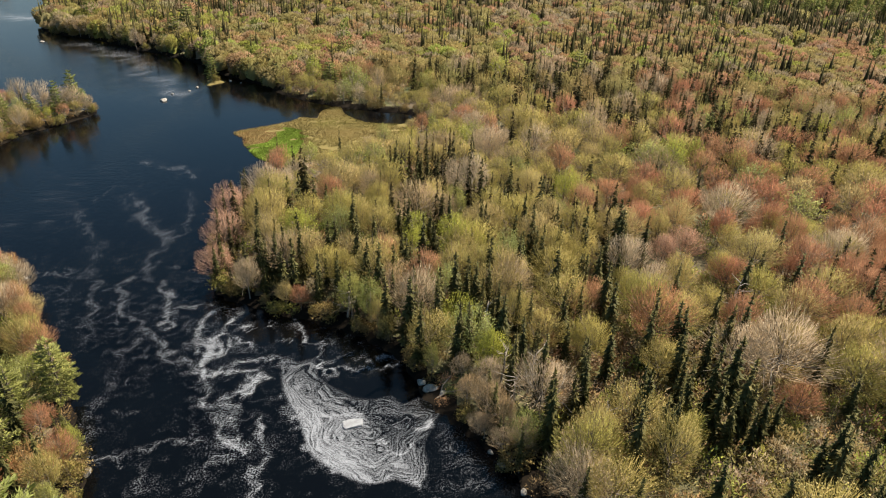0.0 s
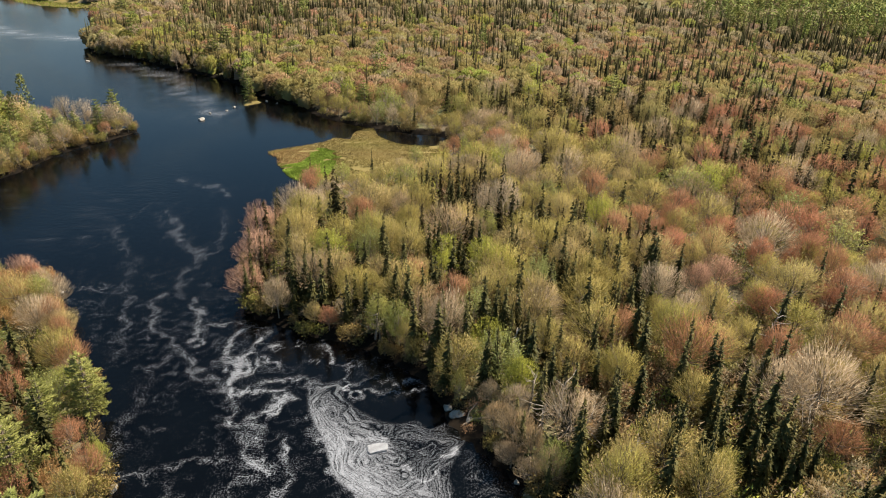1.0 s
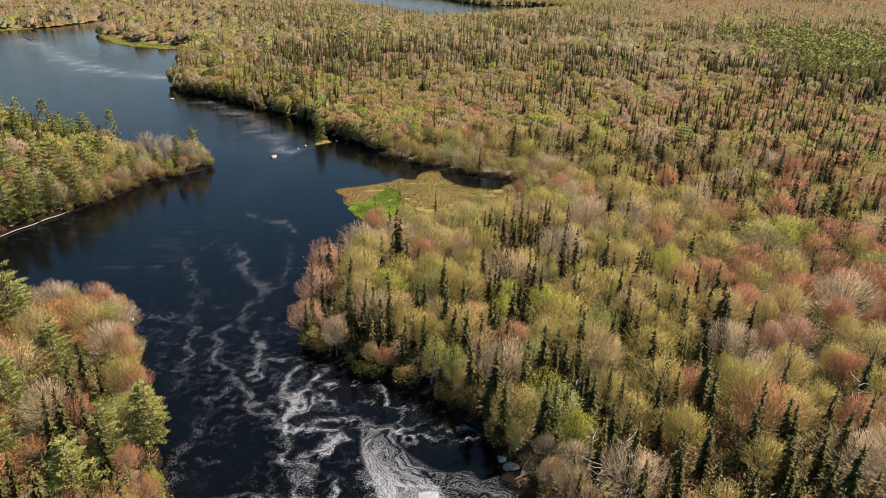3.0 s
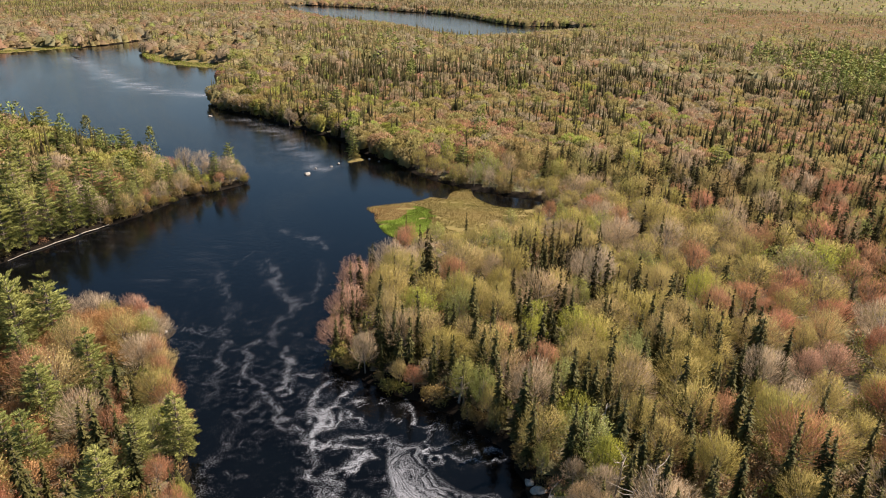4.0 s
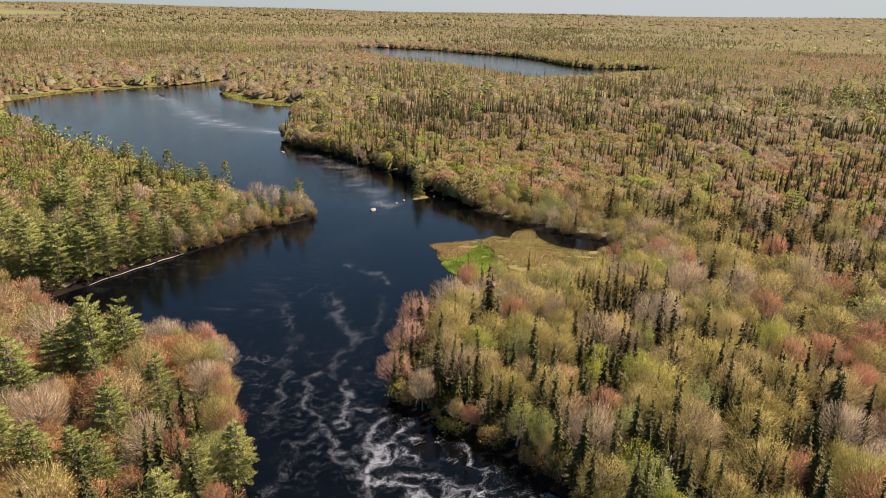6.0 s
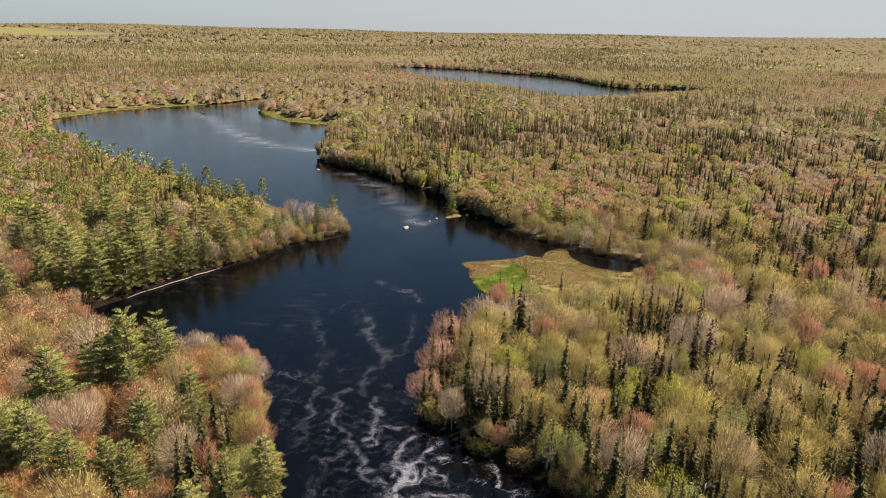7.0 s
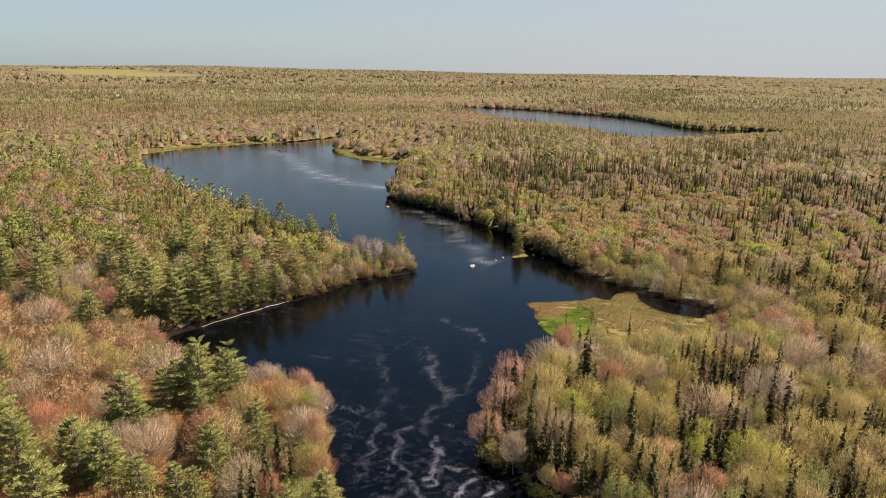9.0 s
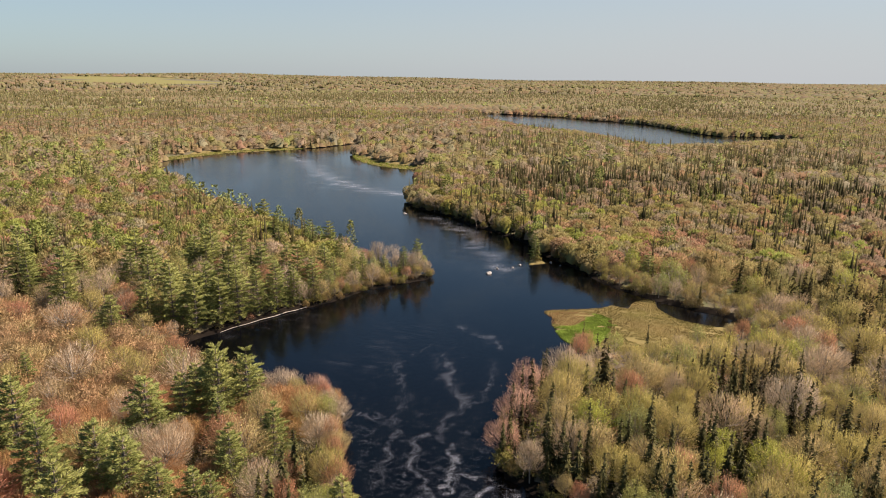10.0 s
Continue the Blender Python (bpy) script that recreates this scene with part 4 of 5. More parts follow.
for row in EAST + INLAND + SPRUCES + WEST + POINT + POINT_PINES + FAR:
    key, px, py, tall, wide = row
    away = float(shore(np.array([px]), np.array([py]))[0])
    if away < 0.3:  # lean it back on to the bank
        e = 0.5
        gxy = np.array([shore(np.array([px + e]), np.array([py]))[0] - away, shore(np.array([px]), np.array([py + e]))[0] - away])
        px, py = np.array([px, py]) + gxy / (np.linalg.norm(gxy) + 1e-6) * (0.6 - away)
    plant(key, px, py, tall, None, wide)
    SPOTS.append((px, py, {"spruce": 1.4, "pine": 3.0, "pink": 4.0}.get(key, 2.9) * wide))
# hardwoods at the water's edge; a rocky landing and a log stay clear
LANDING = (0.0, 68.5, 4.2)
SPOTS.append(LANDING)
for px, py, tall, wide in ((3.4, 66.2, 5.0, 0.9), (5.6, 64.0, 6.0, 0.85), (4.6, 61.6, 3.2, 1.2), (7.6, 61.6, 5.5, 0.9), (7.2, 58.6, 3.6, 1.1), (9.4, 57.8, 5.5, 0.9), (6.0, 67.6, 6.5, 0.8), (2.6, 70.6, 4.5, 0.9)):
    plant("bare", px, py, tall, None, wide, label="bleached dead brush with pale bare twigs on the bank")
    SPOTS.append((px, py, 2.4))
for line, shares in ((EAST_BANK[3:], (0.22, 0.28, 0.12, 0.1, 0.28)), (NORTH_BANK[:13], (0.36, 0.24, 0.1, 0.14, 0.16)), (POINT_SHORE[4:], (0.2, 0.42, 0.16, 0.04, 0.18)), (WEST_BANK[:12], (0.36, 0.26, 0.28, 0.05, 0.05))):
    c = smooth_line(line, 6)
    run = np.r_[0, np.cumsum(np.hypot(*np.diff(c, axis=0).T))]
    for s in np.arange(2.0, run[-1], 3.0):
        s = s + rng.uniform(-1.2, 1.2)
        px, py = np.interp(s, run, c[:, 0]), np.interp(s, run, c[:, 1])
        tx, ty = np.interp(s + 0.5, run, c[:, 0]) - px, np.interp(s + 0.5, run, c[:, 1]) - py
        n = math.hypot(tx, ty) + 1e-6
        off = rng.uniform(0.7, 2.8) if px > -90 else rng.uniform(0.3, 1.8)
        px, py = px + ty / n * off, py - tx / n * off
        if (np.hypot(px - np.array(SPOTS)[:, 0], py - np.array(SPOTS)[:, 1]) < np.array(SPOTS)[:, 2] * (0.75 if px > -90 else 0.5)).any() or inside(SEDGE, np.array([px]), np.array([py]))[0] or (px < -108 and 103 < py < 136):
            continue
        plant(str(rng.choice(["olive", "bare", "red", "lime", "spruce"], p=shares)), px, py, rng.uniform(4.5, 8.0), None, rng.uniform(0.6, 0.9))
        SPOTS.append((px, py, 1.9))
# alders along the banks
for line, share in ((EAST_BANK[3:], 0.5), (NORTH_BANK[:14], 0.3), (POINT_SHORE[3:], 0.6), (WEST_BANK[:12], 0.5)):
    c = smooth_line(line, 6)
    run = np.r_[0, np.cumsum(np.hypot(*np.diff(c, axis=0).T))]
    for s in np.arange(1.0, run[-1], 2.0):
        s = s + rng.uniform(-0.8, 0.8)
        px, py = np.interp(s, run, c[:, 0]), np.interp(s, run, c[:, 1])
        tx, ty = np.interp(s + 0.5, run, c[:, 0]) - px, np.interp(s + 0.5, run, c[:, 1]) - py
        n = math.hypot(tx, ty) + 1e-6
        off = rng.uniform(-0.25, 1.1)
        px, py = px + ty / n * off, py - tx / n * off  # land lies on the right of each line
        if KINDS["alder"]["count"] < 300 and rng.random() < share and math.hypot(px - LANDING[0], py - LANDING[1]) > 4 and not (px < -108 and 103 < py < 136):
            plant("alder", px, py, rng.uniform(1.6, 3.6), None, rng.uniform(0.8, 1.3))

# -- woods near the camera --
NEAR = 215
x, y, d = scatter(-230, 150, 24, 240, 5.3, lambda x, y: in_sector(x, y, 40, NEAR, 10))
if len(SPOTS):
    S = np.array(SPOTS)
    free = (np.hypot(x[:, None] - S[:, 0], y[:, None] - S[:, 1]) > S[:, 2]).all(1)
    x, y, d = x[free], y[free], d[free]
k = choose(x, y)
thin = (x > 20) & (y < 66) & (k < 5) & (rng.random(len(x)) < 0.7)
x, y, d, k = x[~thin], y[~thin], d[~thin], k[~thin]
h = heights(k, x, y)
h = np.where((d < 4) & (k != 5) & (k != 6), h * 0.8, h)
z = ground_height(x, y, d)
# young spruces push up between the crowns, and a thicket fills the western hollow
ex_, ey_, ed_ = scatter(-60, 150, 24, 240, 3.9, lambda x, y: in_sector(x, y, 40, NEAR, 10) & (value_noise(x, y, 22, 71) > 0.45) & (edge_distance(SEDGE, x, y) > 22) & ~((x > 14) & (y < 82) & (value_noise(x, y, 5, 73) < 0.6)))
tx_, ty_, td_ = scatter(-175, -62, 30, 99, 2.7, lambda x, y: in_sector(x, y, 40, NEAR, 6) & (value_noise(x, y, 15, 72) + step(-75, -105, x) > 0.62))
if len(SPOTS):
    keep = (np.hypot(tx_[:, None] - S[:, 0], ty_[:, None] - S[:, 1]) > S[:, 2] * 0.8).all(1)
    tx_, ty_, td_ = tx_[keep], ty_[keep], td_[keep]
x, y, d = np.r_[x, ex_, tx_], np.r_[y, ey_, ty_], np.r_[d, ed_, td_]
k = np.r_[k, np.full(len(ex_), 5), np.full(len(tx_), 4)]
h = np.r_[h, rng.uniform(6.5, 12.0, len(ex_)), rng.uniform(3.4, 5.4, len(tx_))]
z = ground_height(x, y, d)
order = np.argsort(np.hypot(x, y))
rest = []
for i in order:
    key = ORDER[k[i]]
    if KINDS[key]["count"] < 300:
        plant(key, x[i], y[i], h[i], z[i], rng.uniform(0.72, 1.3) if k[i] < 5 else rng.uniform(0.8, 1.15))
    else:
        rest.append(i)


# -- woods farther off, one sheet of trees to each belt --
def template(key, seed, level):
    """A light tree of unit height for the belts: verts, triangles."""
    r = np.random.default_rng(seed)
    if level == 0 and key not in ("spruce", "pine"):
        tall, wide, twigs, leaves = {"shrub": (4.2, 2.7, 420, 160), "lime": (9, 3.4, 260, 560)}.get(key, (9, 3.9, 430, 400))
        _, crown = broadleaf_parts(seed, tall, wide, twigs, leaves, 0.27, 0.08 if key == "shrub" else 0.22, 0.08, 0.8, 4 if key == "shrub" else 1)
        return crown[0] / tall, crown[1]
    if level < 2 and key == "spruce":
        _, crown = spruce_parts(seed, 9, 1.1, *((18, 7), (9, 5))[level])
        if level:
            crown = joined([crown, tube([(0, 0, 0.9), (0, 0, 3.5), (0, 0, 8.6)], [0.62, 0.5, 0.04], 5)])
        return crown[0] / 9, crown[1]
    if level == 4:
        n = 190
        p = unit(r.normal(size=(n, 3)) + (0, 0, 0.5))
        base = np.c_[p[:, :2] * 0.62, np.abs(p[:, 2]) * 0.8] * r.uniform(0.45, 1.0, (n, 1))
        return blades(r, base, unit(p + (0, 0, 0.6) + r.normal(size=(n, 3)) * 0.4), r.uniform(0.08, 0.19, n), r.uniform(0.03, 0.075, n))
    level = max(level, 1)
    if key == "spruce":
        tri = []
        tiers, sides, wide = {2: (6, 3, 0.085), 3: (2, 4, 0.14)}[level]
        for i in range(tiers):
            z0 = 0.04 + 0.88 * i / tiers
            w = wide * (1 - z0) ** 0.8 * r.uniform(0.8, 1.3)
            a = r.uniform(0, 6.28)
            for q in range(sides):
                b0, b1 = a + q * 6.283 / sides, a + (q + 1) * 6.283 / sides
                w0, w1 = w * r.uniform(0.6, 1.3), w * r.uniform(0.6, 1.3)
                tri += [(w0 * math.cos(b0), w0 * math.sin(b0), z0 - r.uniform(0, 0.04)), (w1 * math.cos(b1), w1 * math.sin(b1), z0 - r.uniform(0, 0.04)), (0, 0, min(1.0, z0 + 1.9 / tiers * 0.75 + 0.06))]
        return np.array(tri), np.arange(len(tri)).reshape(-1, 3)
    if key == "pine":
        n = {1: 420, 2: 70, 3: 8}[level]
        s = r.random(n)
        a = r.uniform(0, 6.28, n)
        rad = 0.21 * np.sin(np.pi * np.minimum(0.97, 0.22 + 0.74 * s)) ** 0.8
        q = r.uniform(0.2, 0.9, n)
        base = np.c_[np.cos(a) * rad * q, np.sin(a) * rad * q, 0.18 + 0.76 * s]
        way = unit(np.c_[np.cos(a), np.sin(a), 0.35 + 0.4 * s] + r.normal(size=(n, 3)) * 0.3)
        big = {1: 0.05, 2: 0.10, 3: 0.24}[level]
        return blades(r, base, way, r.uniform(0.8, 1.2, n) * big, r.uniform(0.5, 0.9, n) * big * (0.9 if level < 3 else 1.3))
    # sprays standing out of a smaller, ragged heart
    rad = {"shrub": 0.62, "lime": 0.40}[key] if key in ("shrub", "lime") else 0.48
    sides = {1: 7, 2: 5, 3: 5}[level]
    rings = {1: ((0.06, 0.5), (0.36, 0.58), (0.58, 0.36)), 2: ((0.0, 0.9), (0.40, 0.74), (0.66, 0.46)), 3: ((0.0, 1.15), (0.60, 0.72))}[level]
    v, f = [], []
    for z, q in rings:
        turn = r.uniform(0, 1)
        for i in range(sides):
            a = 2 * math.pi * (i + turn) / sides
            w = rad * q * r.uniform(0.6, 1.3)
            v.append((w * math.cos(a), w * math.sin(a), z + r.uniform(-0.09, 0.10)))
    v.append((r.uniform(-0.06, 0.06), r.uniform(-0.06, 0.06), {1: 0.70, 2: 0.80, 3: 0.97}[level]))
    for j in range(len(rings)):
        for i in range(sides):
            a, b = j * sides + i, j * sides + (i + 1) % sides
            if j + 1 < len(rings):
                f += [(a, b, b + sides), (a, b + sides, a + sides)]
            else:
                f.append((a, b, len(v) - 1))
    pieces = [(np.array(v), np.array(f))]
    n = {1: 300, 2: 50, 3: 0}[level]
    if n:
        p = sphere_points(r, n)
        p[:, 2] = np.where(r.random(n) < 0.85, np.abs(p[:, 2]), p[:, 2])
        lumps = sphere_points(r, 5) * (1, 1, 0.5) + (0, 0, 0.3)
        bulge = 0.66 + 0.34 * np.clip((unit(p) @ unit(lumps).T).max(1), 0, 1) ** 3
        big, thin = {1: (0.11, 0.5), 2: (0.14, 0.6)}[level]
        base = np.c_[p[:, :2] * (rad * 0.86 * bulge)[:, None], 0.42 + 0.46 * p[:, 2] * bulge]
        pieces.append(blades(r, base, unit(p * (1, 1, 0.8) + (0, 0, 0.55) + r.normal(size=(n, 3)) * 0.25), r.uniform(0.6, 1.3, n) * big, r.uniform(0.7, 1.3, n) * big * thin))
    return joined(pieces)


def belt(name, x, y, z, k, h, level, label, wide=1.0):
    """One sheet of hardwoods with open crowns, and one of conifers."""
    for suffix, members, mat, words in (("hardwoods", (0, 1, 2, 3, 4), M_FAR, "budding hardwoods"), ("conifers", (5, 6), M_FAR_NEEDLES, "dark spruces and pines")):
        vs, fs, ts, ns, n = [], [], [], [], 0
        for q in members:
            for variant in range(8):
                sel = np.flatnonzero((k == q) & (np.arange(len(k)) % 8 == variant))
                if not len(sel):
                    continue
                tv, tf = template(ORDER[q], 900 + variant * 31 + q, level)
                tv, tf, tn = rounded(tv, tf, np.array([0, 0, 0.4 if q > 4 or not level else (0, 0.12, -0.3, -0.8, 0.12)[level]]), 0.65 if q != 6 else 0.35)
                a = rng.uniform(0, 6.28, len(sel))
                c, s = np.cos(a)[:, None], np.sin(a)[:, None]
                w = (h[sel] * (rng.uniform(0.55, 1.2, len(sel)) if q > 4 else rng.uniform(0.65, 1.4, len(sel)) if not level else rng.uniform(0.85, 1.4, len(sel))) * (wide if q != 5 else wide ** 0.5))[:, None]
                v = np.stack([(tv[:, 0] * c - tv[:, 1] * s) * w + x[sel][:, None], (tv[:, 0] * s + tv[:, 1] * c) * w + y[sel][:, None], tv[:, 2] * h[sel][:, None] + z[sel][:, None]], -1)
                vs.append(v.reshape(-1, 3))
                ns.append(np.stack([tn[:, 0] * c - tn[:, 1] * s, tn[:, 0] * s + tn[:, 1] * c, tn[:, 2] + 0 * c], -1).reshape(-1, 3))
                fs.append((tf[None] + (np.arange(len(sel)) * len(tv))[:, None, None]).reshape(-1, 3) + n)
                n += v.shape[0] * v.shape[1]
                haze_mix = (0, 0.08, 0.32, 0.6, 0)[level] * (q < 5)  # haze painted into the tint: far off, single trees blend into one hue
                # conifers of the outer belts are painted paler for the same haze
                tint = (TINTS[q] * (1 - haze_mix) + np.array([0.206, 0.186, 0.102]) * haze_mix) * ((1.25, 0.95, 0.87, 0.84, 1.1)[level] if q < 5 else (1.0, 1.0, 1.2, 1.7)[level]) * rng.uniform(0.88, 1.12, (len(sel), 1)) * (1 + rng.uniform(-0.08, 0.08, (len(sel), 3)))
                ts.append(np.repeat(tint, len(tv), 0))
        if vs:
            ob = new(name + "_" + suffix, mesh_from(name, np.concatenate(vs), np.concatenate(fs), mat, np.concatenate(ts), np.concatenate(ns)))
            tagged(ob, words + " in the " + label, "woods", kind="stuff")


if rest:
    rest = np.array(rest)
    belt("near_woods", x[rest], y[rest], z[rest], k[rest], h[rest], 0, "woods beside the river")
ux, uy, ud = scatter(-230, 160, 24, 240, 3.2, lambda x, y: in_sector(x, y, 40, NEAR + 6, 10))
gx_, gy_, gd_ = scatter(12, 70, 36, 96, 2.2, lambda x, y: in_sector(x, y, 40, NEAR, 6))
ux, uy, ud = np.r_[ux, gx_], np.r_[uy, gy_], np.r_[ud, gd_]
uk = rng.choice([0, 1, 2, 3, 4], len(ux), p=[0.35, 0.08, 0.17, 0.15, 0.25])
belt("undergrowth", ux, uy, ground_height(ux, uy, ud), uk, rng.uniform(1.6, 3.8, len(ux)) * (1 - 0.4 * (ud < 3)), 4, "undergrowth below the trees", 1.0)
x, y, d = scatter(-420, 300, 40, 430, 4.0, lambda x, y: in_sector(x, y, NEAR, 400, 3))
k = choose(x, y)
ex_, ey_, ed_ = scatter(-330, 300, 40, 430, 4.2, lambda x, y: in_sector(x, y, NEAR, 400, 3) & (value_noise(x, y, 30, 71) > 0.66 - 0.26 * bog_share(x, y)) & (x > -240 + 0.5 * (y - 200)))
x, y, d, k = np.r_[x, ex_], np.r_[y, ey_], np.r_[d, ed_], np.r_[k, np.full(len(ex_), 5)]
belt("middle_woods", x, y, ground_height(x, y, d), k, heights(k, x, y), 1, "woods beyond the river bend")
x, y, d = scatter(-1080, 720, 150, 1190, 5.9, lambda x, y: in_sector(x, y, 400, 1180, 2))
k = choose(x, y)
ex_, ey_, ed_ = scatter(-1080, 720, 150, 1190, 6.4, lambda x, y: in_sector(x, y, 400, 1180, 2) & (value_noise(x, y, 60, 71) > 0.70 - 0.26 * bog_share(x, y)))
x, y, d, k = np.r_[x, ex_], np.r_[y, ey_], np.r_[d, ed_], np.r_[k, np.full(len(ex_), 5)]
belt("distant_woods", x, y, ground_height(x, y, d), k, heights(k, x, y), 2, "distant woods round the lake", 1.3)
# close rows along the far shores
sx, sy = [], []
for line, gap in ((NORTH_BANK[12:], 2.6), (FAR_SHORE, 2.6), (POINT_SHORE[:6], 2.6), (np.r_[LAKE[::4], LAKE[:1]], 4.0)):
    c = smooth_line(line, 6)
    run = np.r_[0, np.cumsum(np.hypot(*np.diff(c, axis=0).T))]
    s = np.arange(0, run[-1], gap) + rng.uniform(-1, 1, len(np.arange(0, run[-1], gap)))
    for _ in range(2):
        px, py = np.interp(s, run, c[:, 0]), np.interp(s, run, c[:, 1])
        tx, ty = np.interp(s + 1, run, c[:, 0]) - px, np.interp(s + 1, run, c[:, 1]) - py
        n = np.hypot(tx, ty) + 1e-6
        for side in (1, -1):
            off = rng.uniform(0.5, 6, len(s))
            sx.append(px + side * ty / n * off)
            sy.append(py - side * tx / n * off)
x, y = np.concatenate(sx), np.concatenate(sy)
d = shore(x, y)
ok = (d > 0.3) & ~inside(SEDGE, x, y) & ~inside(FAR_SEDGE, x, y) & ~inside(WEST_SEDGE, x, y) & (np.hypot(x, y) > NEAR)
x, y, d = x[ok], y[ok], d[ok]
k = choose(x, y)
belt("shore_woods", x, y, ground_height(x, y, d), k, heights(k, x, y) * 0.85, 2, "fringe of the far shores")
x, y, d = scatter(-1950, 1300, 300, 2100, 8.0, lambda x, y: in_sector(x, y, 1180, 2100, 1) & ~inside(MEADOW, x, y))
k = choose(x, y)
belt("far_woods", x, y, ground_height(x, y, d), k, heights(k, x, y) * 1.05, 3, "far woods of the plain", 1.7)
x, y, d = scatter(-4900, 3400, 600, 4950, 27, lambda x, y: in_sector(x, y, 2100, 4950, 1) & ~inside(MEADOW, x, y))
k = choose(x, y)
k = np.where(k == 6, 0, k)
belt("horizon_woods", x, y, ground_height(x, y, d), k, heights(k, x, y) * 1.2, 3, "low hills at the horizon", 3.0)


# ---- rocks, logs, sedge and the islet ----
def boulder(name, x, y, z, size, mat, label, seed, category="boulder", group="", flat=0.5, cut=0.0):
    """A weathered stone: a ball broken by noise, flattened, with a worn flat crown if cut."""
    bm = bmesh.new()
    bmesh.ops.create_icosphere(bm, subdivisions=3, radius=1.0)
    off = Vector((seed * 3.1, seed * 1.7, seed))
    planes = [Vector((math.sin(seed * 7.3 + q * 2.4), math.cos(seed * 5.1 + q * 2.4), 0.9 * math.sin(seed + q * 1.7))).normalized() for q in range(9)]
    for v in bm.verts:
        for p in planes:  # broken along flat joints
            over = v.co.dot(p) - 0.66
            if over > 0:
                v.co -= p * over * 0.92
        n = noise.noise(v.co * 0.9 + off) * 0.22 + noise.noise(v.co * 2.3 + off) * 0.16 + noise.noise(v.co * 5 + off) * 0.05
        v.co *= 1 + n
        if cut and v.co.z > cut:
            v.co.z = cut + (v.co.z - cut) * 0.15
        v.co = Vector((v.co.x * size[0] / 2, v.co.y * size[1] / 2, v.co.z * size[2] * flat))
    me = bpy.data.meshes.new(name)
    bm.to_mesh(me)
    bm.free()
    me.materials.append(mat)
    ob = new(name, smooth(me))
    ob.matrix_basis = pose(x, y, z, 0, 0, (seed * 57) % 360)
    return tagged(ob, label, category, group)


# a pale slab awash in the eddy
bm = bmesh.new()
low = [bm.verts.new(p) for p in ((-1.35, -0.45, -0.25), (-0.95, -1.0, -0.25), (-0.35, -0.8, -0.25), (1.2, -0.62, -0.25), (1.4, 0.55, -0.25), (0.2, 0.9, -0.25), (-1.25, 0.62, -0.25))]
high = [bm.verts.new((v.co.x * 0.93, v.co.y * 0.92, 0.22 + 0.09 * math.sin(2.3 * i))) for i, v in enumerate(low)]
bm.faces.new(high)
for i in range(7):
    bm.faces.new((low[i], low[(i + 1) % 7], high[(i + 1) % 7], high[i]))
bmesh.ops.bevel(bm, geom=bm.edges[:], offset=0.07, segments=2, affect="EDGES")
slab_mesh = bpy.data.meshes.new("slab_rock")
bm.to_mesh(slab_mesh)
bm.free()
slab_mesh.materials.append(stone("wet_pale_granite", (0.24, 0.25, 0.265), (0.15, 0.155, 0.165)))
slab = new("slab_rock", slab_mesh)
slab.matrix_basis = pose(-10.9, 62.8, 0.0, 2, -3, 12)
tagged(slab, "pale flat slab of rock awash in the foam eddy", "rock")
RIVER_ROCKS = ((-83, 193, 3.4, 1.5), (-83, 199.5, 1.5, 0.8), (-79, 203, 1.1, 0.6), (-78, 207, 1.7, 0.8), (-70, 215, 1.6, 0.8), (-156, 263, 2.2, 0.8), (-66, 213, 1.0, 0.6))
for i, (rx_, ry_, w, hgt) in enumerate(RIVER_ROCKS):
    boulder("river_rock", rx_, ry_, 0.05, (w, w * 0.6, hgt), M_PALE_STONE if i != 5 else M_STONE, "bleached grey rock standing out of the river", i + 11, "rock", "rocks in the river")
BANK_ROCKS = ((-2.6, 70.6, 1.7), (-1.2, 69.4, 2.4), (0.3, 68.4, 2.2), (-2.0, 69.0, 1.1), (0.9, 67.4, 1.4), (1.6, 69.2, 2.0), (-0.4, 70.8, 1.7), (2.2, 67.8, 1.2), (3.9, 62.0, 0.9),
              (6.0, 58.6, 1.0), (7.2, 56.6, 1.1), (9.4, 52.8, 1.2), (-39.6, 54.0, 1.7), (-69.0, 94.2, 1.4), (-36.8, 92.5, 0.9), (-19.6, 86.4, 0.8), (-24.5, 87.0, 0.7))
for i, (rx_, ry_, w) in enumerate(BANK_ROCKS):
    boulder("bank_rock", rx_, ry_, 0.3 if i < 8 else 0.15, (w, w * 0.7, w * 0.6), M_STONE if i % 3 else M_PALE_STONE, "pale granite rock at the water's edge", i + 31, "rock", "rocks along the bank")


def log(name, points, thick, mat, label, category="log"):
    v, f = tube(points, [thick * k for k in np.linspace(1, 0.45, len(points))], 7)
    return tagged(new(name, smooth(mesh_from(name, v, f, mat))), label, category)


log("driftwood_log", [(-112.4, 138.2, 0.28), (-113.3, 135.0, 0.24), (-114.4, 132.2, 0.30), (-115.0, 129.0, 0.22), (-116.4, 125.0, 0.26), (-117.1, 121.6, 0.2), (-118.4, 117.4, 0.25), (-118.9, 113.6, 0.18)], 0.13, M_DRIFT, "long bleached driftwood log lying along the bank")
log("fallen_trunk", [(-119, 100.8, 0.3), (-115, 100.2, 0.3), (-111.5, 99.4, 0.1)], 0.25, M_BARK, "brown fallen trunk across the inlet's mouth")
log("sunken_tree", [(-343, 414, -0.1), (-336, 408, 0.5), (-329, 403, 0.9), (-325, 400, 1.2)], 0.35, M_BARK, "dark drowned tree lying in the river")
log("bank_log", [(0.6, 66.2, 0.25), (-0.6, 68.8, 0.35), (-2.6, 71.4, 0.3)], 0.2, M_DRIFT, "bleached log among rocks on the bank")
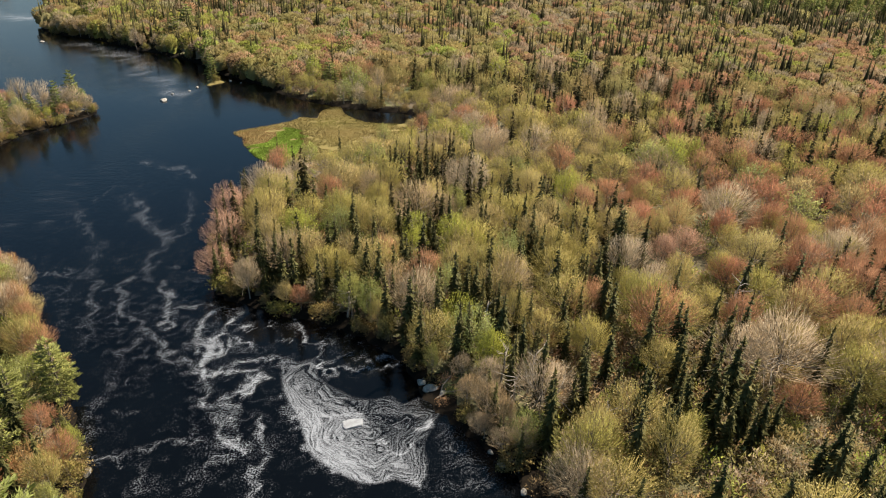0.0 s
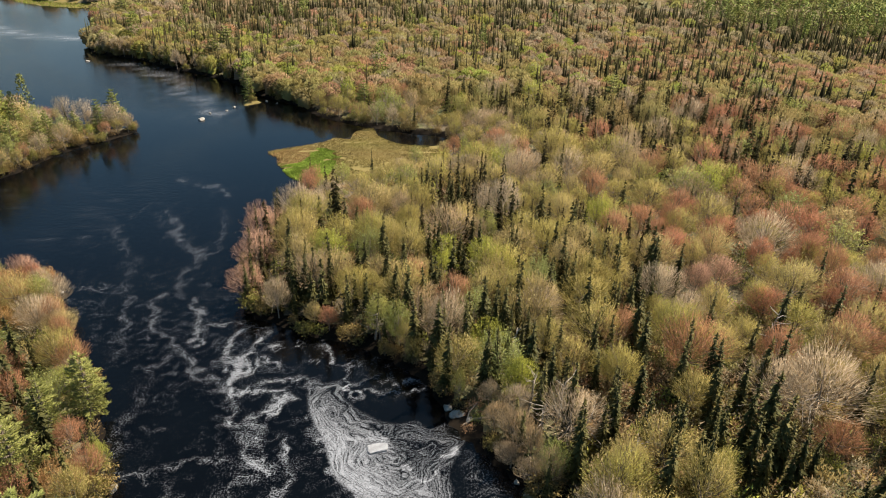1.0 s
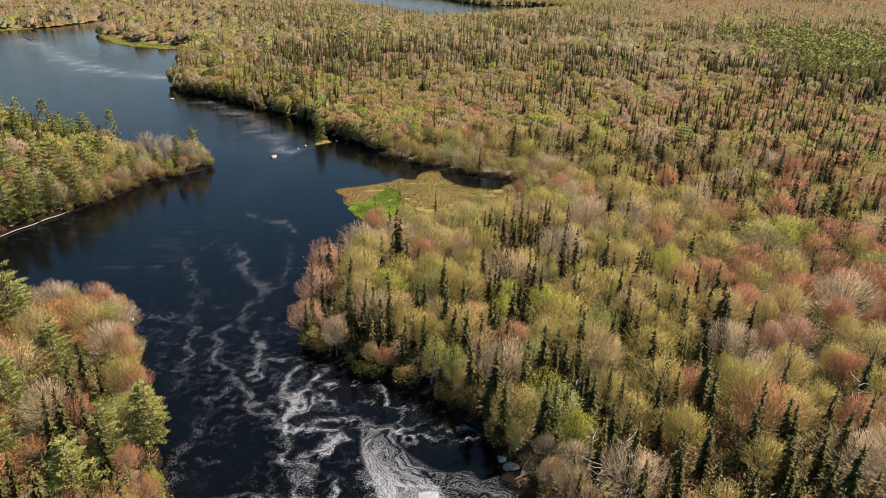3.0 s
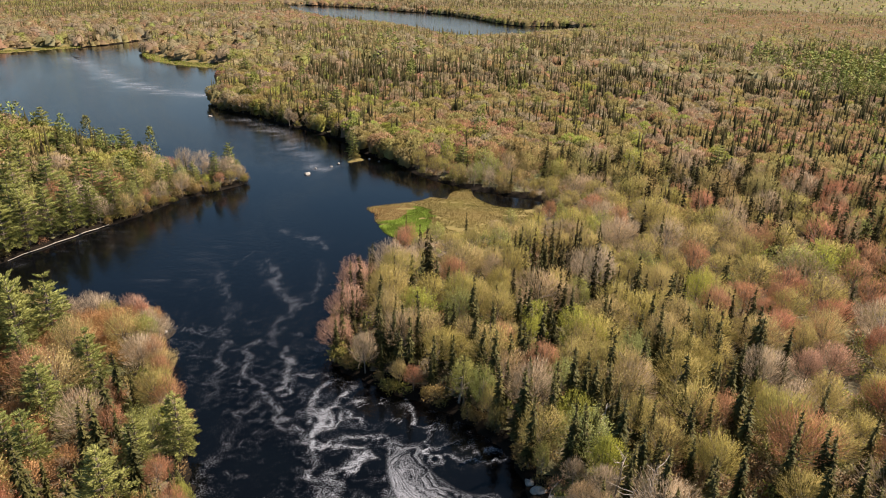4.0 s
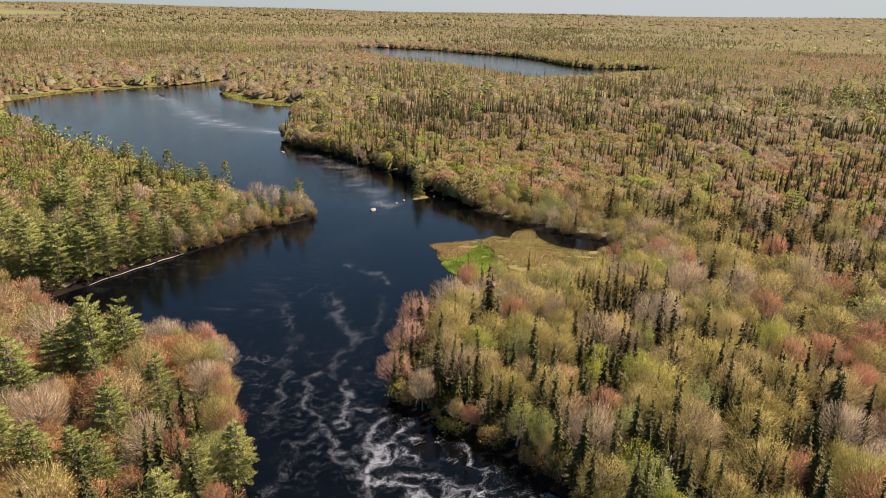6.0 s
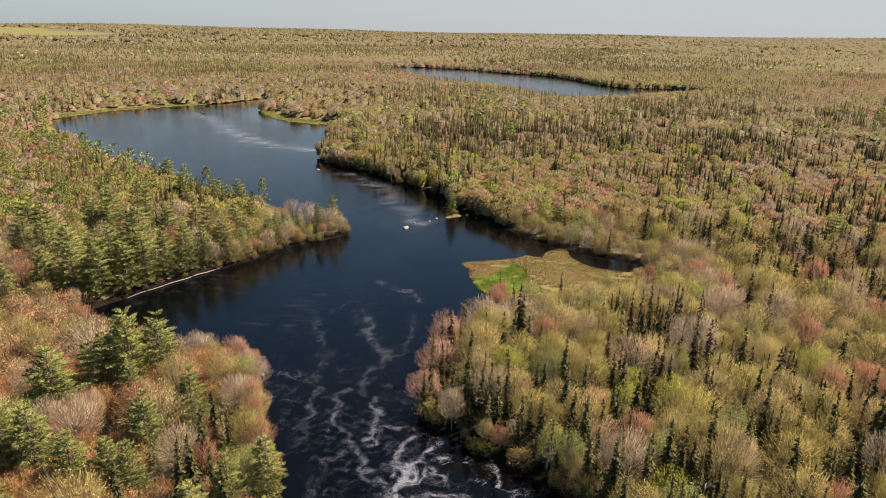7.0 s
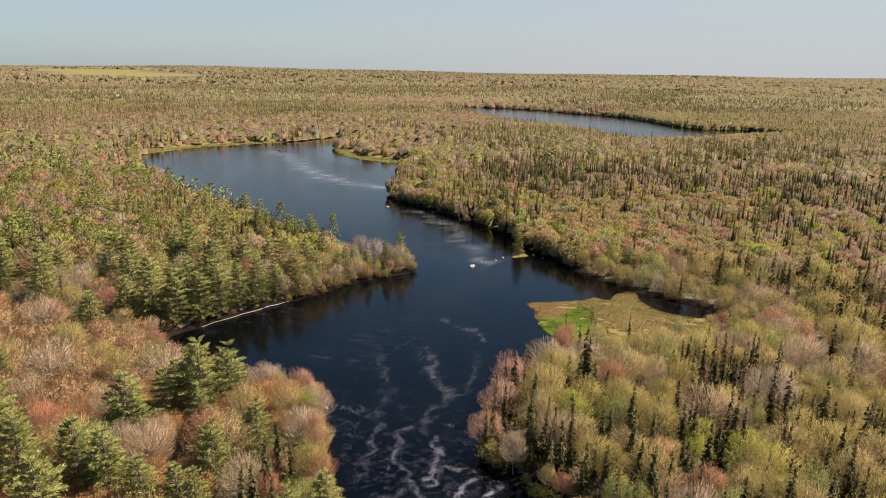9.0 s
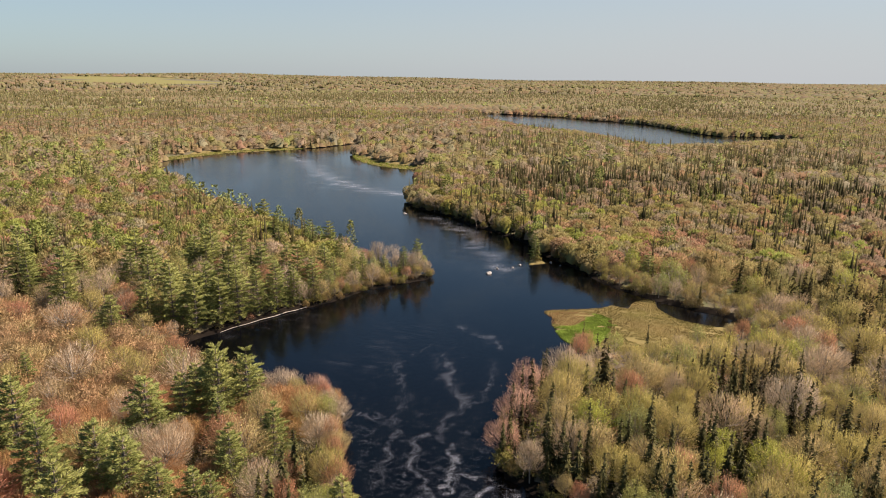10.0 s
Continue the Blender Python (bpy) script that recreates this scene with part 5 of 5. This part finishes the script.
log("bank_log", [(2.6, 68.6, 0.9), (0.8, 68.3, 0.85), (-0.6, 67.4, 0.5)], 0.16, M_DRIFT, "bleached driftwood pole lying across rocks")
log("bank_log", [(1.2, 71.4, 0.9), (0.2, 69.6, 0.95), (-0.2, 67.9, 0.6)], 0.14, M_DRIFT, "bleached driftwood pole lying across rocks")


def snag(x, y, height, seed):
    """A dead standing tree: a bleached stem and crooked bare branches."""
    r = np.random.default_rng(seed)
    top = tagged(new("dead_tree"), "bleached dead tree with crooked bare branches", "dead tree")
    new("trunk", smooth(mesh_from("trunk", *tube([(0, 0, -0.3), (0.2, 0, height * 0.4), (0.1, 0.3, height * 0.75), (0.4, 0.3, height)], [0.2, 0.15, 0.09, 0.02], 6), M_DRIFT))).parent = top
    for i in range(11):
        z = height * (0.3 + 0.06 * i)
        a, l = r.uniform(0, 6.28), r.uniform(1.2, 2.8)
        p = np.array([0.15, 0.15, z])
        d = np.array([math.cos(a), math.sin(a), 0.25])
        ob = new("branch", mesh_from("branch", *tube([p, p + d * l * 0.5 + r.normal(size=3) * 0.2, p + d * l + r.normal(size=3) * 0.3], [0.07, 0.05, 0.02], 4), M_DRIFT))
        ob.parent = top
    top.matrix_basis = pose(x, y, float(ground_height([x], [y])[0]), 0, 4, 0)
    return top


snag(41.4, 82.5, 9, 4)
snag(56.0, 66.5, 4, 5)
for i, (sx_, sy_, tall) in enumerate(((8.6, 64.5, 6), (11.0, 67.5, 7), (7.6, 69.5, 6.5), (13.5, 63.0, 5), (5.5, 78.0, 7), (18.5, 59.0, 6), (-14.5, 84.8, 5))):
    snag(sx_, sy_, tall, 20 + i)

# the islet in the bend
ring = [(math.cos(a), math.sin(a)) for a in np.linspace(0, 2 * math.pi, 24, endpoint=False)]
iv, ifs = [(0, 0, 0.75)], []
for j, (q, hgt) in enumerate(((0.5, 0.6), (0.8, 0.35), (1.0, 0.05), (1.15, -0.5))):
    for i, (cx, cy) in enumerate(ring):
        w = 1 + 0.25 * math.sin(3 * i * 0.26 + 1) + 0.1 * math.sin(i * 1.9)
        iv.append((cx * 2.6 * q * w, cy * 3.0 * q * w, hgt))
for i in range(24):
    ifs.append((0, 1 + i, 1 + (i + 1) % 24))
    for j in range(3):
        a, b2 = 1 + j * 24 + i, 1 + j * 24 + (i + 1) % 24
        ifs += [(a, a + 24, b2 + 24), (a, b2 + 24, b2)]
islet = new("islet", smooth(mesh_from("islet", np.array(iv), np.array(ifs), ground.data.materials[1])))
islet.matrix_basis = pose(-74.6, 213.0, 0)
tagged(islet, "tiny grassy islet in the river bend", "islet", kind="structure")
plant("pine", -75.0, 213.0, 9.5, 0.6, 0.75, label="small ragged pine on a grassy islet")
plant("spruce", -74.2, 213.6, 6.5, 0.55, 1.3, label="stunted spruce on a grassy islet")
plant("alder", -74.0, 212.2, 2.6, 0.5, 0.9, label="ochre bush on a grassy islet")
plant("alder", -73.2, 213.6, 1.6, 0.4, 0.9, label="ochre bush on a grassy islet")


# -- sedge --
def sedge(name, poly, count, tall, label, patches=()):
    lo, hi = poly.min(0), poly.max(0)
    p = rng.uniform(lo, hi, (count * 3, 2))
    p = p[inside(poly, p[:, 0], p[:, 1])][:count]
    # bare runs of water between the mats
    p = p[layered(p[:, 0] + 0.6 * p[:, 1], p[:, 1] * 2.0 - 0.5 * p[:, 0], 5, 61) > 0.26]
    n = len(p)
    z = ground_height(p[:, 0], p[:, 1])
    r = np.random.default_rng(5)
    v, f = blades(r, np.c_[p, z - 0.03], unit(r.normal(size=(n, 3)) * (0.35, 0.35, 0.1) + (0, 0, 1)), tall * r.uniform(0.5, 1.2, n), r.uniform(0.14, 0.34, n))
    g = value_noise(p[:, 0], p[:, 1], 8, 62)[:, None]
    tint = np.array([0.20, 0.145, 0.06]) * (1 - g) + np.array([0.15, 0.137, 0.04]) * g
    # noise makes the tint lighter and darker in patches
    mottle = step(0.25, 0.75, layered(p[:, 0] + 0.4 * p[:, 1], p[:, 1] * 1.5 - 0.3 * p[:, 0], 6, 64, 4))[:, None]
    tint = tint * (0.75 + 0.5 * mottle)
    for part_of, hue in patches:
        near = inside(part_of, p[:, 0] + 2.4 * (value_noise(p[:, 0], p[:, 1], 2.2, 63) - 0.5), p[:, 1] + 2.4 * (value_noise(p[:, 0], p[:, 1], 2.2, 65) - 0.5))
        tint = np.where(near[:, None], np.array(hue) * (0.65 + 0.6 * mottle), tint)
    ob = new(name, mesh_from(name, v, f, M_FAR, np.repeat(tint * r.uniform(0.8, 1.2, (n, 1)), 3, 0), np.tile([0.0, 0.0, 1.0], (3 * n, 1))))
    return tagged(ob, label, "sedge", kind="stuff")


GREEN = smooth_line([(-49, 155.5), (-44.5, 161), (-43, 171), (-37.5, 168), (-36, 156), (-37, 143.5), (-45, 147.5)], 3, True)
BROWN = smooth_line([(-53.2, 164.0), (-49.9, 170.1), (-43.9, 169.9), (-41.4, 164.3), (-44.5, 158.6), (-50.2, 158.5)], 3, True)
sedge("sedge_spit", SEDGE, 40000, 0.24, "tawny sedge mats on a low spit with brown and green patches", ((BROWN, (0.20, 0.125, 0.055)), (GREEN, (0.16, 0.23, 0.04))))
sedge("green_sedge", GREEN, 16000, 0.3, "bright green sedge patch on the spit", ((GREEN, (0.17, 0.25, 0.04)),))
sedge("sedge_bank", FAR_SEDGE, 5000, 0.8, "yellow-green sedge on a far low bank", ((FAR_SEDGE, (0.15, 0.19, 0.03)),))
sedge("sedge_margin", WEST_SEDGE, 5000, 0.8, "yellow-green sedge along the far shore", ((WEST_SEDGE, (0.16, 0.18, 0.035)),))
